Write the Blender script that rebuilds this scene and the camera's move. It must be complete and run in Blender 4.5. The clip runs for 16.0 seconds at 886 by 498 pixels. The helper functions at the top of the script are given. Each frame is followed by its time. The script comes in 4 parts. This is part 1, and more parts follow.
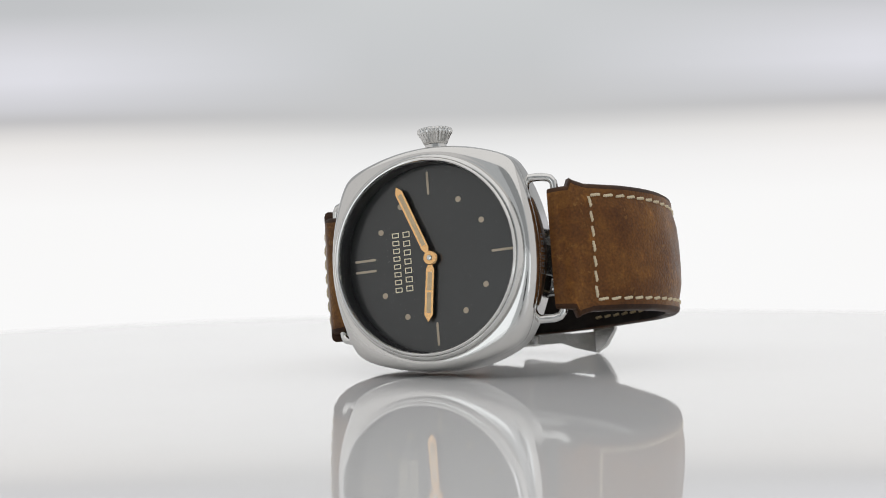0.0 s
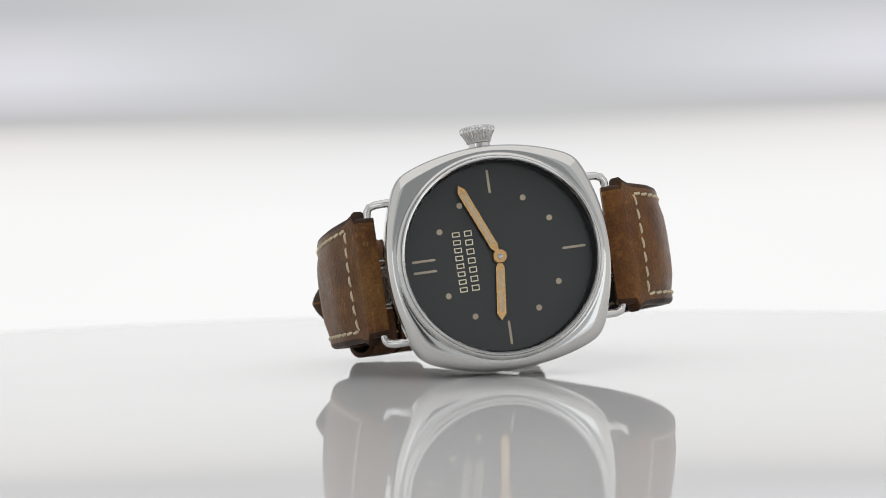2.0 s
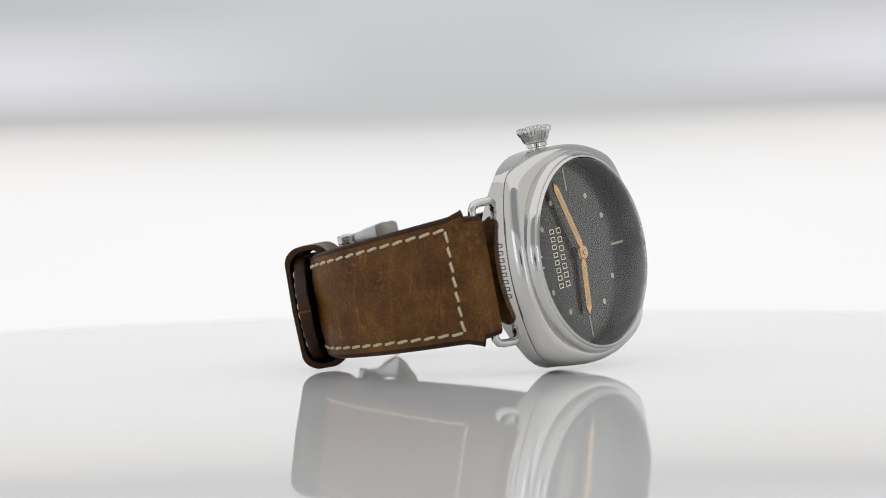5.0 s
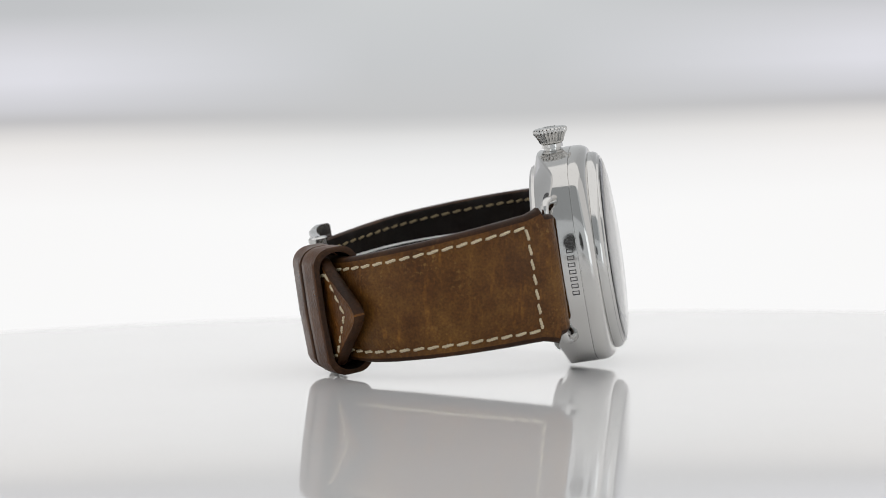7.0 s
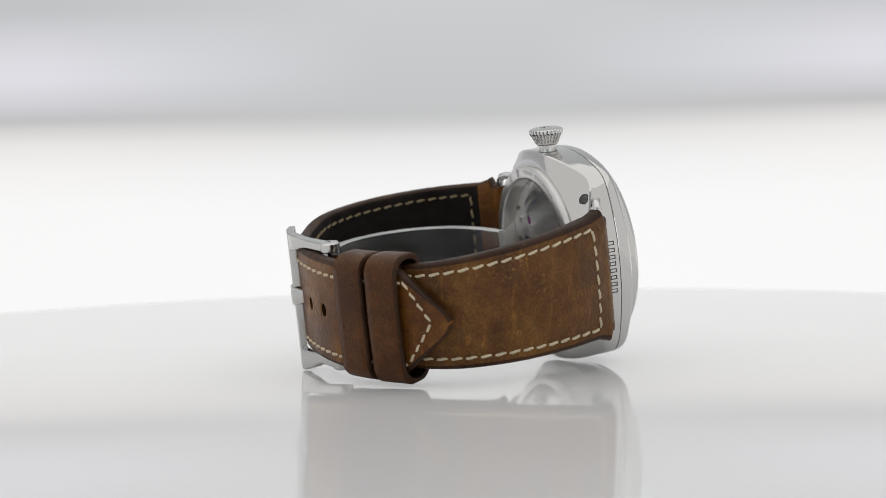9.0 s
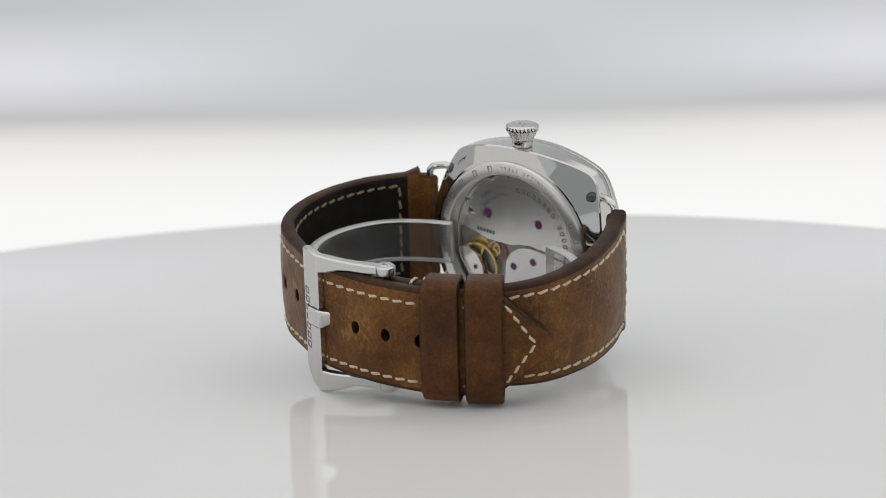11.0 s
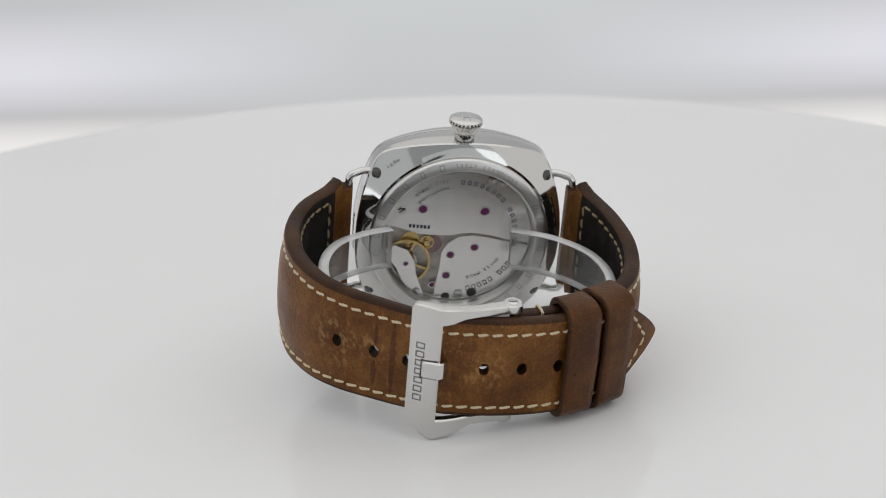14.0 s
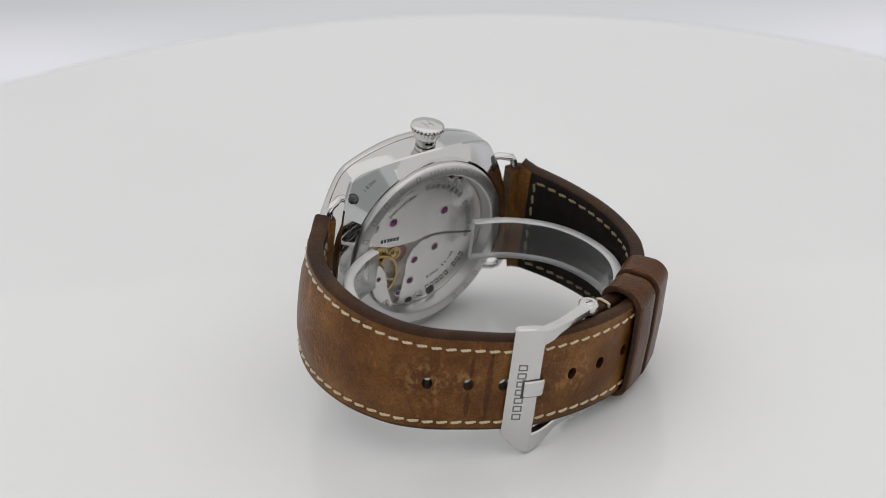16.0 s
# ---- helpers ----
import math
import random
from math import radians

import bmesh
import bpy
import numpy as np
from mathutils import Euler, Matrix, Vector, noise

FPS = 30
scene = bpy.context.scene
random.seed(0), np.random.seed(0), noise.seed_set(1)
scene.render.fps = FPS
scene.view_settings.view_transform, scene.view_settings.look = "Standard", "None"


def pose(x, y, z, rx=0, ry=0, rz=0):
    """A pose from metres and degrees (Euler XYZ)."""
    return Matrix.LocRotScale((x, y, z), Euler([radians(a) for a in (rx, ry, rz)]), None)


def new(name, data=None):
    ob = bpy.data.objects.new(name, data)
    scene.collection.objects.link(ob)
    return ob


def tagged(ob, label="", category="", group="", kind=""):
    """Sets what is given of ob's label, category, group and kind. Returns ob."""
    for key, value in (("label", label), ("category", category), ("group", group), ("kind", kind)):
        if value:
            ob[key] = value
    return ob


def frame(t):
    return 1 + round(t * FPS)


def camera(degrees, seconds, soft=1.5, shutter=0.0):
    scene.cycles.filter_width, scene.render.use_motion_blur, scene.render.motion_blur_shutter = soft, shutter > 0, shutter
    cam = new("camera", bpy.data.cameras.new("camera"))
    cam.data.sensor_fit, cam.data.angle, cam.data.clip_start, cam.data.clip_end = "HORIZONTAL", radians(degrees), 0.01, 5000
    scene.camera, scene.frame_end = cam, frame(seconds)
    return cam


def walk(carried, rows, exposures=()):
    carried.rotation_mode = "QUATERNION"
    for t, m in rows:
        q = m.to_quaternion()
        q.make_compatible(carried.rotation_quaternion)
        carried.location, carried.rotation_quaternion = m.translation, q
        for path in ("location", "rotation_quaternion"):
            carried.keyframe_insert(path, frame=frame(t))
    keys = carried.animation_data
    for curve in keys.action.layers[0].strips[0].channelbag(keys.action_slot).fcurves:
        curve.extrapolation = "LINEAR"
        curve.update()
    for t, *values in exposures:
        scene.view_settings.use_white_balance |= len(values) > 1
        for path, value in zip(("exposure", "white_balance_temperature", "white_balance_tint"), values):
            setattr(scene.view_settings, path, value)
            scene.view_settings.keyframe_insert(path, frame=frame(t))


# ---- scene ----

# ------------------------------------------------------------------ camera
# The camera and the backdrop sit on one swing arm that tips about a level axis near the table top.
AXIS_Y, AXIS_Z = 0.00286, 0.01942
LIFT = [(0, 0), (7, 0), (7.5, 0.06), (8, 0.29), (8.5, 0.85), (9, 2.1), (9.2, 2.74), (10.2, 6.3), (11.3, 10.21), (12, 12.74),
        (12.5, 14.68), (13, 16.53), (13.5, 18.45), (14, 20.37), (14.5, 22.27), (15, 24.13), (15.5, 26.07), (16, 27.95)]
TURN = [(0, -23.48), (0.5, -15.4), (1, -7.89), (1.5, 0), (2, 7.6), (2.5, 15.46), (3, 23.2), (3.5, 31.28), (4, 39.1), (4.2, 42.2),
        (5.2, 57.0), (6.3, 73.1), (7, 83.42), (7.5, 90.85), (8, 98.3), (8.5, 105.75), (9, 113.06), (9.2, 116.0), (10.2, 131.2),
        (11.3, 147.8), (12, 158.1), (12.5, 165.5), (13, 172.95), (13.5, 180.4), (14, 187.8), (14.5, 195.25), (15, 202.55), (15.5, 209.9), (16, 217.07)]


def arm(lift):
    """The arm's pose when it is lifted by that many degrees."""
    return pose(0, AXIS_Y, AXIS_Z) @ pose(0, 0, 0, -lift) @ pose(0, -AXIS_Y, -AXIS_Z)


REST = pose(0.01872, -0.4385, 0.03794) @ pose(0, 0, 0, 0, 0, 3.379) @ pose(0, 0, 0, 90 - 1.594) @ pose(0, 0, 0, 0, 0, -1.468)
cam = camera(24.889, 16.0, soft=0.8)
cam.data.dof.use_dof, cam.data.dof.focus_distance, cam.data.dof.aperture_fstop = True, 0.425, 22.0
walk(cam, [(t, arm(a) @ REST) for t, a in LIFT])

# ------------------------------------------------------------------ light
world = bpy.data.worlds.new("world")
scene.world = world
world.use_nodes = True
world.node_tree.nodes["Background"].inputs["Color"].default_value = (0.98, 0.99, 1.0, 1)
world.node_tree.nodes["Background"].inputs["Strength"].default_value = 0.06
# glow strengths of the added tent panels, none of them in view
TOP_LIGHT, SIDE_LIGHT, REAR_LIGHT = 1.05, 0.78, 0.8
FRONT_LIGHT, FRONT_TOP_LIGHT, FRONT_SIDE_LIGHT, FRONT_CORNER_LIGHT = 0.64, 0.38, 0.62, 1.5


# ------------------------------------------------------------------ materials
def nodes_of(name):
    m = bpy.data.materials.new(name)
    m.use_nodes = True
    return m, m.node_tree.nodes, m.node_tree.links, m.node_tree.nodes["Principled BSDF"]


def ramp(ns, ls, fac, stops):
    r = ns.new("ShaderNodeValToRGB")
    while len(r.color_ramp.elements) < len(stops):
        r.color_ramp.elements.new(0.5)
    for e, (at, c) in zip(r.color_ramp.elements, stops):
        e.position, e.color = at, (*c, 1) if len(c) == 3 else c
    ls.new(fac, r.inputs["Fac"])
    return r.outputs["Color"]


def noise_tex(ns, ls, scale, detail=4, stretch=None):
    co = ns.new("ShaderNodeTexCoord")
    n = ns.new("ShaderNodeTexNoise")
    n.inputs["Scale"].default_value, n.inputs["Detail"].default_value = scale, detail
    if stretch:
        mp = ns.new("ShaderNodeMapping")
        mp.inputs["Scale"].default_value = stretch
        ls.new(co.outputs["Object"], mp.inputs["Vector"])
        ls.new(mp.outputs["Vector"], n.inputs["Vector"])
    else:
        ls.new(co.outputs["Object"], n.inputs["Vector"])
    return n.outputs["Fac"]


def bump(ns, ls, p, height, strength, distance):
    b = ns.new("ShaderNodeBump")
    b.inputs["Strength"].default_value, b.inputs["Distance"].default_value = strength, distance
    ls.new(height, b.inputs["Height"])
    ls.new(b.outputs["Normal"], p.inputs["Normal"])


def plain(name, color, rough=0.5, metal=0.0, vary=0.12, scale=900, coat=0.0):
    m, ns, ls, p = nodes_of(name)
    lo = tuple(c * (1 - vary) for c in color)
    hi = tuple(min(1, c * (1 + vary)) for c in color)
    ls.new(ramp(ns, ls, noise_tex(ns, ls, scale), [(0.3, lo), (0.7, hi)]), p.inputs["Base Color"])
    p.inputs["Roughness"].default_value, p.inputs["Metallic"].default_value = rough, metal
    p.inputs["Coat Weight"].default_value = coat
    return m


def steel(name, rough, color=(0.62, 0.615, 0.60), metal=1.0):
    m, ns, ls, p = nodes_of(name)
    p.inputs["Metallic"].default_value = metal
    p.inputs["Base Color"].default_value = (*color, 1)
    fine = noise_tex(ns, ls, 1500, 3)
    ls.new(ramp(ns, ls, fine, [(0.3, (rough * 0.8,) * 3), (0.75, (rough * 1.3,) * 3)]), p.inputs["Roughness"])
    bump(ns, ls, p, noise_tex(ns, ls, 260, 2), 0.03, 0.0002)
    return m


def multiply(ns, ls, a, b):
    mx = ns.new("ShaderNodeMix")
    mx.data_type, mx.blend_type = "RGBA", "MULTIPLY"
    mx.inputs["Factor"].default_value = 1
    ls.new(a, mx.inputs["A"])
    ls.new(b, mx.inputs["B"])
    return mx.outputs["Result"]


def leather(name, dark, mid, light, rough=0.38, grain=0.3, scuff=0.7, worn=()):
    """Waxed leather: broad cloudy tone, mid-size scuffs, fine pores and short scratches."""
    m, ns, ls, p = nodes_of(name)
    tone = ramp(ns, ls, noise_tex(ns, ls, 85, 5), [(0.28, dark), (0.5, mid), (0.74, light)])
    mottle = ramp(ns, ls, noise_tex(ns, ls, 420, 5), [(0.3, (0.84, 0.82, 0.8)), (0.52, (1.0, 1.0, 1.0)), (0.74, (1.0 + 0.3 * scuff, 1.0 + 0.33 * scuff, 1.0 + 0.28 * scuff))])
    fine = ramp(ns, ls, noise_tex(ns, ls, 1900, 3), [(0.3, (0.7,) * 3), (0.55, (1.0,) * 3), (0.69, (1.2, 1.18, 1.1)), (0.79, (1.0 + 0.85 * scuff, 1.0 + 0.85 * scuff, 1.0 + 0.6 * scuff))])
    scratch = ramp(ns, ls, noise_tex(ns, ls, 700, 2, (1.0, 1.0, 0.22)), [(0.60, (1.0,) * 3), (0.74, (1.0 + 0.6 * scuff, 1.0 + 0.55 * scuff, 1.0 + 0.4 * scuff))])
    hide = multiply(ns, ls, multiply(ns, ls, tone, mottle), multiply(ns, ls, fine, scratch))
    # pale rubbed flecks that gather in patches
    patch = ramp(ns, ls, noise_tex(ns, ls, 110, 3), [(0.52, (0, 0, 0)), (0.70, (1, 1, 1))])
    fleck = ramp(ns, ls, noise_tex(ns, ls, 1300, 6), [(0.56, (0, 0, 0)), (0.66, (0.55 * scuff,) * 3)])
    rub = ns.new("ShaderNodeMix")
    rub.data_type = "RGBA"
    ls.new(multiply(ns, ls, patch, fleck), rub.inputs["Factor"])
    ls.new(hide, rub.inputs["A"])
    rub.inputs["B"].default_value = (light[0] * 1.7, light[1] * 1.9, light[2] * 2.4, 1)
    skin = rub.outputs["Result"]
    # scraped places round the most used buckle holes: (centre, reach)
    for centre, reach in worn:
        far, near = ns.new("ShaderNodeVectorMath"), ns.new("ShaderNodeMapRange")
        far.operation = "DISTANCE"
        ls.new(ns.new("ShaderNodeTexCoord").outputs["Object"], far.inputs[0])
        far.inputs[1].default_value = centre
        near.inputs["From Min"].default_value, near.inputs["From Max"].default_value = reach, reach * 0.25
        ls.new(far.outputs["Value"], near.inputs["Value"])
        chips = ramp(ns, ls, noise_tex(ns, ls, 900, 7, (1.0, 1.0, 0.6)), [(0.50, (0, 0, 0)), (0.62, (0.5,) * 3)])
        scrape = ns.new("ShaderNodeMix")
        scrape.data_type = "RGBA"
        ls.new(multiply(ns, ls, near.outputs["Result"], chips), scrape.inputs["Factor"])
        ls.new(skin, scrape.inputs["A"])
        scrape.inputs["B"].default_value = (0.40, 0.23, 0.09, 1)
        skin = scrape.outputs["Result"]
    ls.new(skin, p.inputs["Base Color"])
    ls.new(ramp(ns, ls, noise_tex(ns, ls, 160, 4), [(0.3, (rough * 0.8,) * 3), (0.7, (min(1, rough * 1.35),) * 3)]), p.inputs["Roughness"])
    p.inputs["Specular IOR Level"].default_value = 0.2
    co = ns.new("ShaderNodeTexCoord")
    v = ns.new("ShaderNodeTexVoronoi")
    v.inputs["Scale"].default_value = 1700
    ls.new(co.outputs["Object"], v.inputs["Vector"])
    bump(ns, ls, p, v.outputs["Distance"], grain, 0.00014)
    return m


def clear(name, tint=(1, 1, 1), face=0.05, rough=0.0, power=4.5, haze=0.0):
    """Clear sheet: what lies behind shows through, and it gleams more at a low angle."""
    m = bpy.data.materials.new(name)
    m.use_nodes = True
    ns, ls = m.node_tree.nodes, m.node_tree.links
    ns.remove(ns["Principled BSDF"])
    t, g, mx, lw = ns.new("ShaderNodeBsdfTransparent"), ns.new("ShaderNodeBsdfGlossy"), ns.new("ShaderNodeMixShader"), ns.new("ShaderNodeLayerWeight")
    t.inputs["Color"].default_value = (*tint, 1)
    g.inputs["Roughness"].default_value = rough
    lw.inputs["Blend"].default_value = 0.5
    pw, ma = ns.new("ShaderNodeMath"), ns.new("ShaderNodeMath")
    pw.operation, ma.operation = "POWER", "MULTIPLY_ADD"
    pw.inputs[1].default_value = power
    ma.inputs[1].default_value, ma.inputs[2].default_value = 1 - face, face
    ls.new(lw.outputs["Facing"], pw.inputs[0])
    ls.new(pw.outputs[0], ma.inputs[0])
    ls.new(ma.outputs[0], mx.inputs["Fac"])
    ls.new(t.outputs["BSDF"], mx.inputs[1])
    ls.new(g.outputs["BSDF"], mx.inputs[2])
    out = mx.outputs["Shader"]
    if haze:
        d, hz = ns.new("ShaderNodeBsdfDiffuse"), ns.new("ShaderNodeMixShader")
        d.inputs["Color"].default_value = (0.85, 0.85, 0.85, 1)
        ls.new(ramp(ns, ls, noise_tex(ns, ls, 160, 5, (0.5, 0.5, 2.5)), [(0.3, (haze * 0.4,) * 3), (0.7, (haze * 1.7,) * 3)]), hz.inputs["Fac"])
        ls.new(out, hz.inputs[1])
        ls.new(d.outputs["BSDF"], hz.inputs[2])
        out = hz.outputs["Shader"]
    ls.new(out, ns["Material Output"].inputs["Surface"])
    return m


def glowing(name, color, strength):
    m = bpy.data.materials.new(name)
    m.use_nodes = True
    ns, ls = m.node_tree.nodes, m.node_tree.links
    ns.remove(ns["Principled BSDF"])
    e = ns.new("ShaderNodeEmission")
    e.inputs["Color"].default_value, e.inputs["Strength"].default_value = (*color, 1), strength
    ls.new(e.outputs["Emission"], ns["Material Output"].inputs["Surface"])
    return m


STEEL = steel("polished_steel", 0.11)
STEEL_SATIN = steel("satin_steel", 0.26)
BUCKLE_STEEL = steel("bright_buckle_steel", 0.2, (0.62, 0.615, 0.60))
# slot and recess shade put into one dark tone, shared with engraved marks
RECESS_SHADE = plain("shaded_recess", (0.05, 0.05, 0.05), 0.5)
GOLD = plain("rose_gold", (0.86, 0.52, 0.24), 0.25, 1.0, 0.05)
BRASS = plain("brass", (0.58, 0.43, 0.20), 0.25, 1.0, 0.08)
LUME = plain("aged_lume", (0.62, 0.47, 0.30), 0.7, 0, 0.08, 2500)
MARK = plain("dial_lume", (0.50, 0.42, 0.32), 0.7, 0, 0.08, 2500)
PRINT = plain("cream_print", (0.85, 0.76, 0.57), 0.6)
INK = plain("blue_black_ink", (0.035, 0.045, 0.075), 0.5)
DIAL = plain("black_dial", (0.0040, 0.0046, 0.0050), 0.5, 0, 0.03, 3000, 1.0)
DIAL.node_tree.nodes["Principled BSDF"].inputs["Coat Roughness"].default_value = 0.16
DIAL.node_tree.nodes["Principled BSDF"].inputs["Coat IOR"].default_value = 1.54
SCREW_STEEL = plain("screw_steel", (0.10, 0.097, 0.093), 0.3, 1.0, 0.1)
ENGRAVE = plain("engraved_grey", (0.34, 0.335, 0.33), 0.45, 0.5)
RUBY = plain("ruby", (0.13, 0.025, 0.10), 0.15, 0, 0.2)
PLATE = plain("brushed_bridge", (0.88, 0.862, 0.852), 0.27, 1.0, 0.03, 350)
RING_STEEL = plain("satin_ring_steel", (0.66, 0.65, 0.635), 0.32, 1.0, 0.04, 300)
CASE_STEEL = steel("case_steel", 0.085, (0.60, 0.592, 0.575))
LEATHER = leather("brown_leather", (0.074, 0.028, 0.0065), (0.118, 0.050, 0.012), (0.180, 0.084, 0.020), 0.38, 0.4, 1.0)
LEATHER_TAIL = leather("worn_leather", (0.074, 0.025, 0.0045), (0.125, 0.047, 0.0085), (0.205, 0.088, 0.019), 0.36, 0.45, 0.85,
                       (((0.0316, 0.0267, 0.0207), 0.0075), ((0.0243, 0.0307, 0.0197), 0.004), ((0.0027, 0.0371, 0.0154), 0.006)))
LEATHER_LOOP = leather("loop_leather", (0.048, 0.0155, 0.0032), (0.074, 0.0255, 0.005), (0.112, 0.042, 0.009), 0.32, 0.35, 0.45)
EDGE = leather("burnished_edge", (0.020, 0.008, 0.0027), (0.038, 0.015, 0.005), (0.070, 0.030, 0.010), 0.45, 0.2, 0.5)
LINING = leather("dark_lining", (0.005, 0.0036, 0.0028), (0.008, 0.0056, 0.0043), (0.014, 0.0095, 0.0072), 0.75, 0.2, 0.3)
# thread for inner stitches, with the shade inside the strap put into its colour
THREAD_DIM = plain("shaded_thread", (0.24, 0.185, 0.10), 0.8, 0, 0.25, 4000)
THREAD = plain("cream_thread", (0.60, 0.51, 0.35), 0.75, 0, 0.2, 4000)
CRYSTAL = clear("crystal", (0.97, 0.975, 0.97), 0.0, 0.08, 3.1)
BACK_CRYSTAL = clear("caseback_crystal", (0.97, 0.975, 0.97), 0.0, 0.05, 4.5)
ACRYLIC = clear("clear_plastic", (0.91, 0.915, 0.915), 0.0, 0.12, 2.8, 0.03)
FROSTED = clear("frosted_edge", (0.86, 0.87, 0.87), 0.45, 0.5, 2.0, 0.3)

# ------------------------------------------------------------------ building helpers
MM = 0.001
# the watch leans on its side: x to 3 o'clock, y to 12, z out of the dial
WATCH = Matrix(((-0.11012, -0.99354, 0.02746, 2.514), (0.11635, -0.04032, -0.99239, -25.557), (0.98708, -0.10609, 0.12004, 24.55), (0, 0, 0, 1)))
WATCH = Matrix.Diagonal((MM, MM, MM, 1)) @ WATCH


def smooth(me, angle=40):
    me.polygons.foreach_set("use_smooth", [True] * len(me.polygons))
    me.set_sharp_from_angle(angle=radians(angle))


def part(name, bm, material, parent, label="", place=WATCH, angle=40):
    """Links a bmesh as one mesh object under a thing or a part."""
    if place is not None:
        bm.transform(place)
    bmesh.ops.recalc_face_normals(bm, faces=bm.faces)
    me = bpy.data.meshes.new(name)
    bm.to_mesh(me)
    bm.free()
    for m in (material if isinstance(material, (list, tuple)) else [material]):
        me.materials.append(m)
    smooth(me, angle)
    ob = new(name, me)
    ob.parent = parent
    return tagged(ob, label)


def empty(name, label, category, **more):
    return tagged(new(name), label, category, **more)


def rings_mesh(rings, closed=True, cap_ends=(False, False), bm=None, mats=None):
    """Joins rings of equally many points; mats gives each band's material."""
    bm = bm or bmesh.new()
    vs = [[bm.verts.new(p) for p in r] for r in rings]
    n = len(rings[0])
    for i in range(len(vs) - 1):
        for j in range(n if closed else n - 1):
            k = (j + 1) % n
            f = bm.faces.new((vs[i][j], vs[i][k], vs[i + 1][k], vs[i + 1][j]))
            if mats:
                f.material_index = mats[j] if len(mats) == n else mats[i]
    for end, on in zip((0, -1), cap_ends):
        if on:
            bm.faces.new(vs[end])
    return bm


def lathe(profile, n=72, axis="z", at=(0, 0, 0), bm=None, caps=(False, False)):
    """Turns (radius, height) points about an axis."""
    rings = []
    for r, h in profile:
        ring = []
        for k in range(n):
            a = 2 * math.pi * k / n
            c, s = r * math.cos(a), r * math.sin(a)
            p = {"z": (c, s, h), "x": (h, c, s), "y": (c, h, s)}[axis]
            ring.append((p[0] + at[0], p[1] + at[1], p[2] + at[2]))
        rings.append(ring)
    return rings_mesh(rings, True, caps, bm)


def box(bm, lo, hi, bevel=0.0):
    made = bmesh.ops.create_cube(bm, size=1)["verts"]
    for v in made:
        v.co = Vector([(l + h) / 2 + c * (h - l) for l, h, c in zip(lo, hi, v.co)])
    if bevel:
        edges = {e for v in made for e in v.link_edges}
        bmesh.ops.bevel(bm, geom=list(edges), offset=bevel, segments=2, affect="EDGES", profile=0.5)
    return made


def plate(outline, z0, z1, bevel=0.0, bm=None):
    """A flat piece with that outline in x, y between two heights."""
    bm = bm or bmesh.new()
    n = len(outline)
    if bevel:
        c = Vector((sum(p[0] for p in outline) / n, sum(p[1] for p in outline) / n))
        inner = []
        for p in outline:
            d = Vector(p) - c
            inner.append(c + d * max(0.1, 1 - bevel / max(d.length, 1e-6)))
        rings = [[(*p, z0) for p in outline], [(*p, z1 - bevel) for p in outline], [(*p, z1) for p in inner]]
    else:
        rings = [[(*p, z0) for p in outline], [(*p, z1) for p in outline]]
    return rings_mesh(rings, True, (True, True), bm)


def tube(points, radius, n=12, bm=None):
    bm = bm or bmesh.new()
    pts = [Vector(p) for p in points]
    rings, side = [], None
    for i, p in enumerate(pts):
        d = (pts[min(i + 1, len(pts) - 1)] - pts[max(i - 1, 0)]).normalized()
        if side is None:
            side = d.orthogonal().normalized()
        side = (side - d * side.dot(d)).normalized()
        up = d.cross(side)
        rings.append([p + radius * (math.cos(2 * math.pi * k / n) * side + math.sin(2 * math.pi * k / n) * up) for k in range(n)])
    return rings_mesh(rings, True, (True, True), bm)


class Path:
    """A smooth line through (y, z) points of the watch's side view, measured by its length."""

    def __init__(self, points):
        p = [Vector(q) for q in points]
        dense = []
        for i in range(len(p) - 1):
            a, b, c, d = p[max(i - 1, 0)], p[i], p[i + 1], p[min(i + 2, len(p) - 1)]
            for k in range(24):
                t = k / 24
                dense.append(0.5 * (2 * b + (c - a) * t + (2 * a - 5 * b + 4 * c - d) * t * t + (3 * b - a - 3 * c + d) * t ** 3))
        dense.append(p[-1])
        self.p, self.s = dense, [0.0]
        for a, b in zip(dense, dense[1:]):
            self.s.append(self.s[-1] + (b - a).length)
        self.length = self.s[-1]
        mid = Vector((0, -32))
        self.flip = 1 if (dense[12] - mid).dot(Vector((-(dense[14] - dense[10]).y, (dense[14] - dense[10]).x))) > 0 else -1

    def point(self, s):
        s = min(max(s, 0), self.length)
        i = min(max(int(np.searchsorted(self.s, s)) - 1, 0), len(self.p) - 2)
        return self.p[i].lerp(self.p[i + 1], (s - self.s[i]) / max(self.s[i + 1] - self.s[i], 1e-9))

    def frame_at(self, s):
        a, b = self.point(s - 1.2), self.point(s + 1.2)
        d = (b - a).normalized()
        return self.point(s), d, Vector((-d.y, d.x)) * self.flip

    def to3(self, s, x, h):
        """The place s along the path, x across the strap and h out of its face."""
        p, d, n = self.frame_at(s)
        q = p + n * h
        return Vector((x, q.x, q.y))

    def near(self, y, z):
        return self.s[min(range(len(self.p)), key=lambda i: (self.p[i] - Vector((y, z))).length)]


def mix(x, xs, ys):
    return float(np.interp(x, xs, ys))

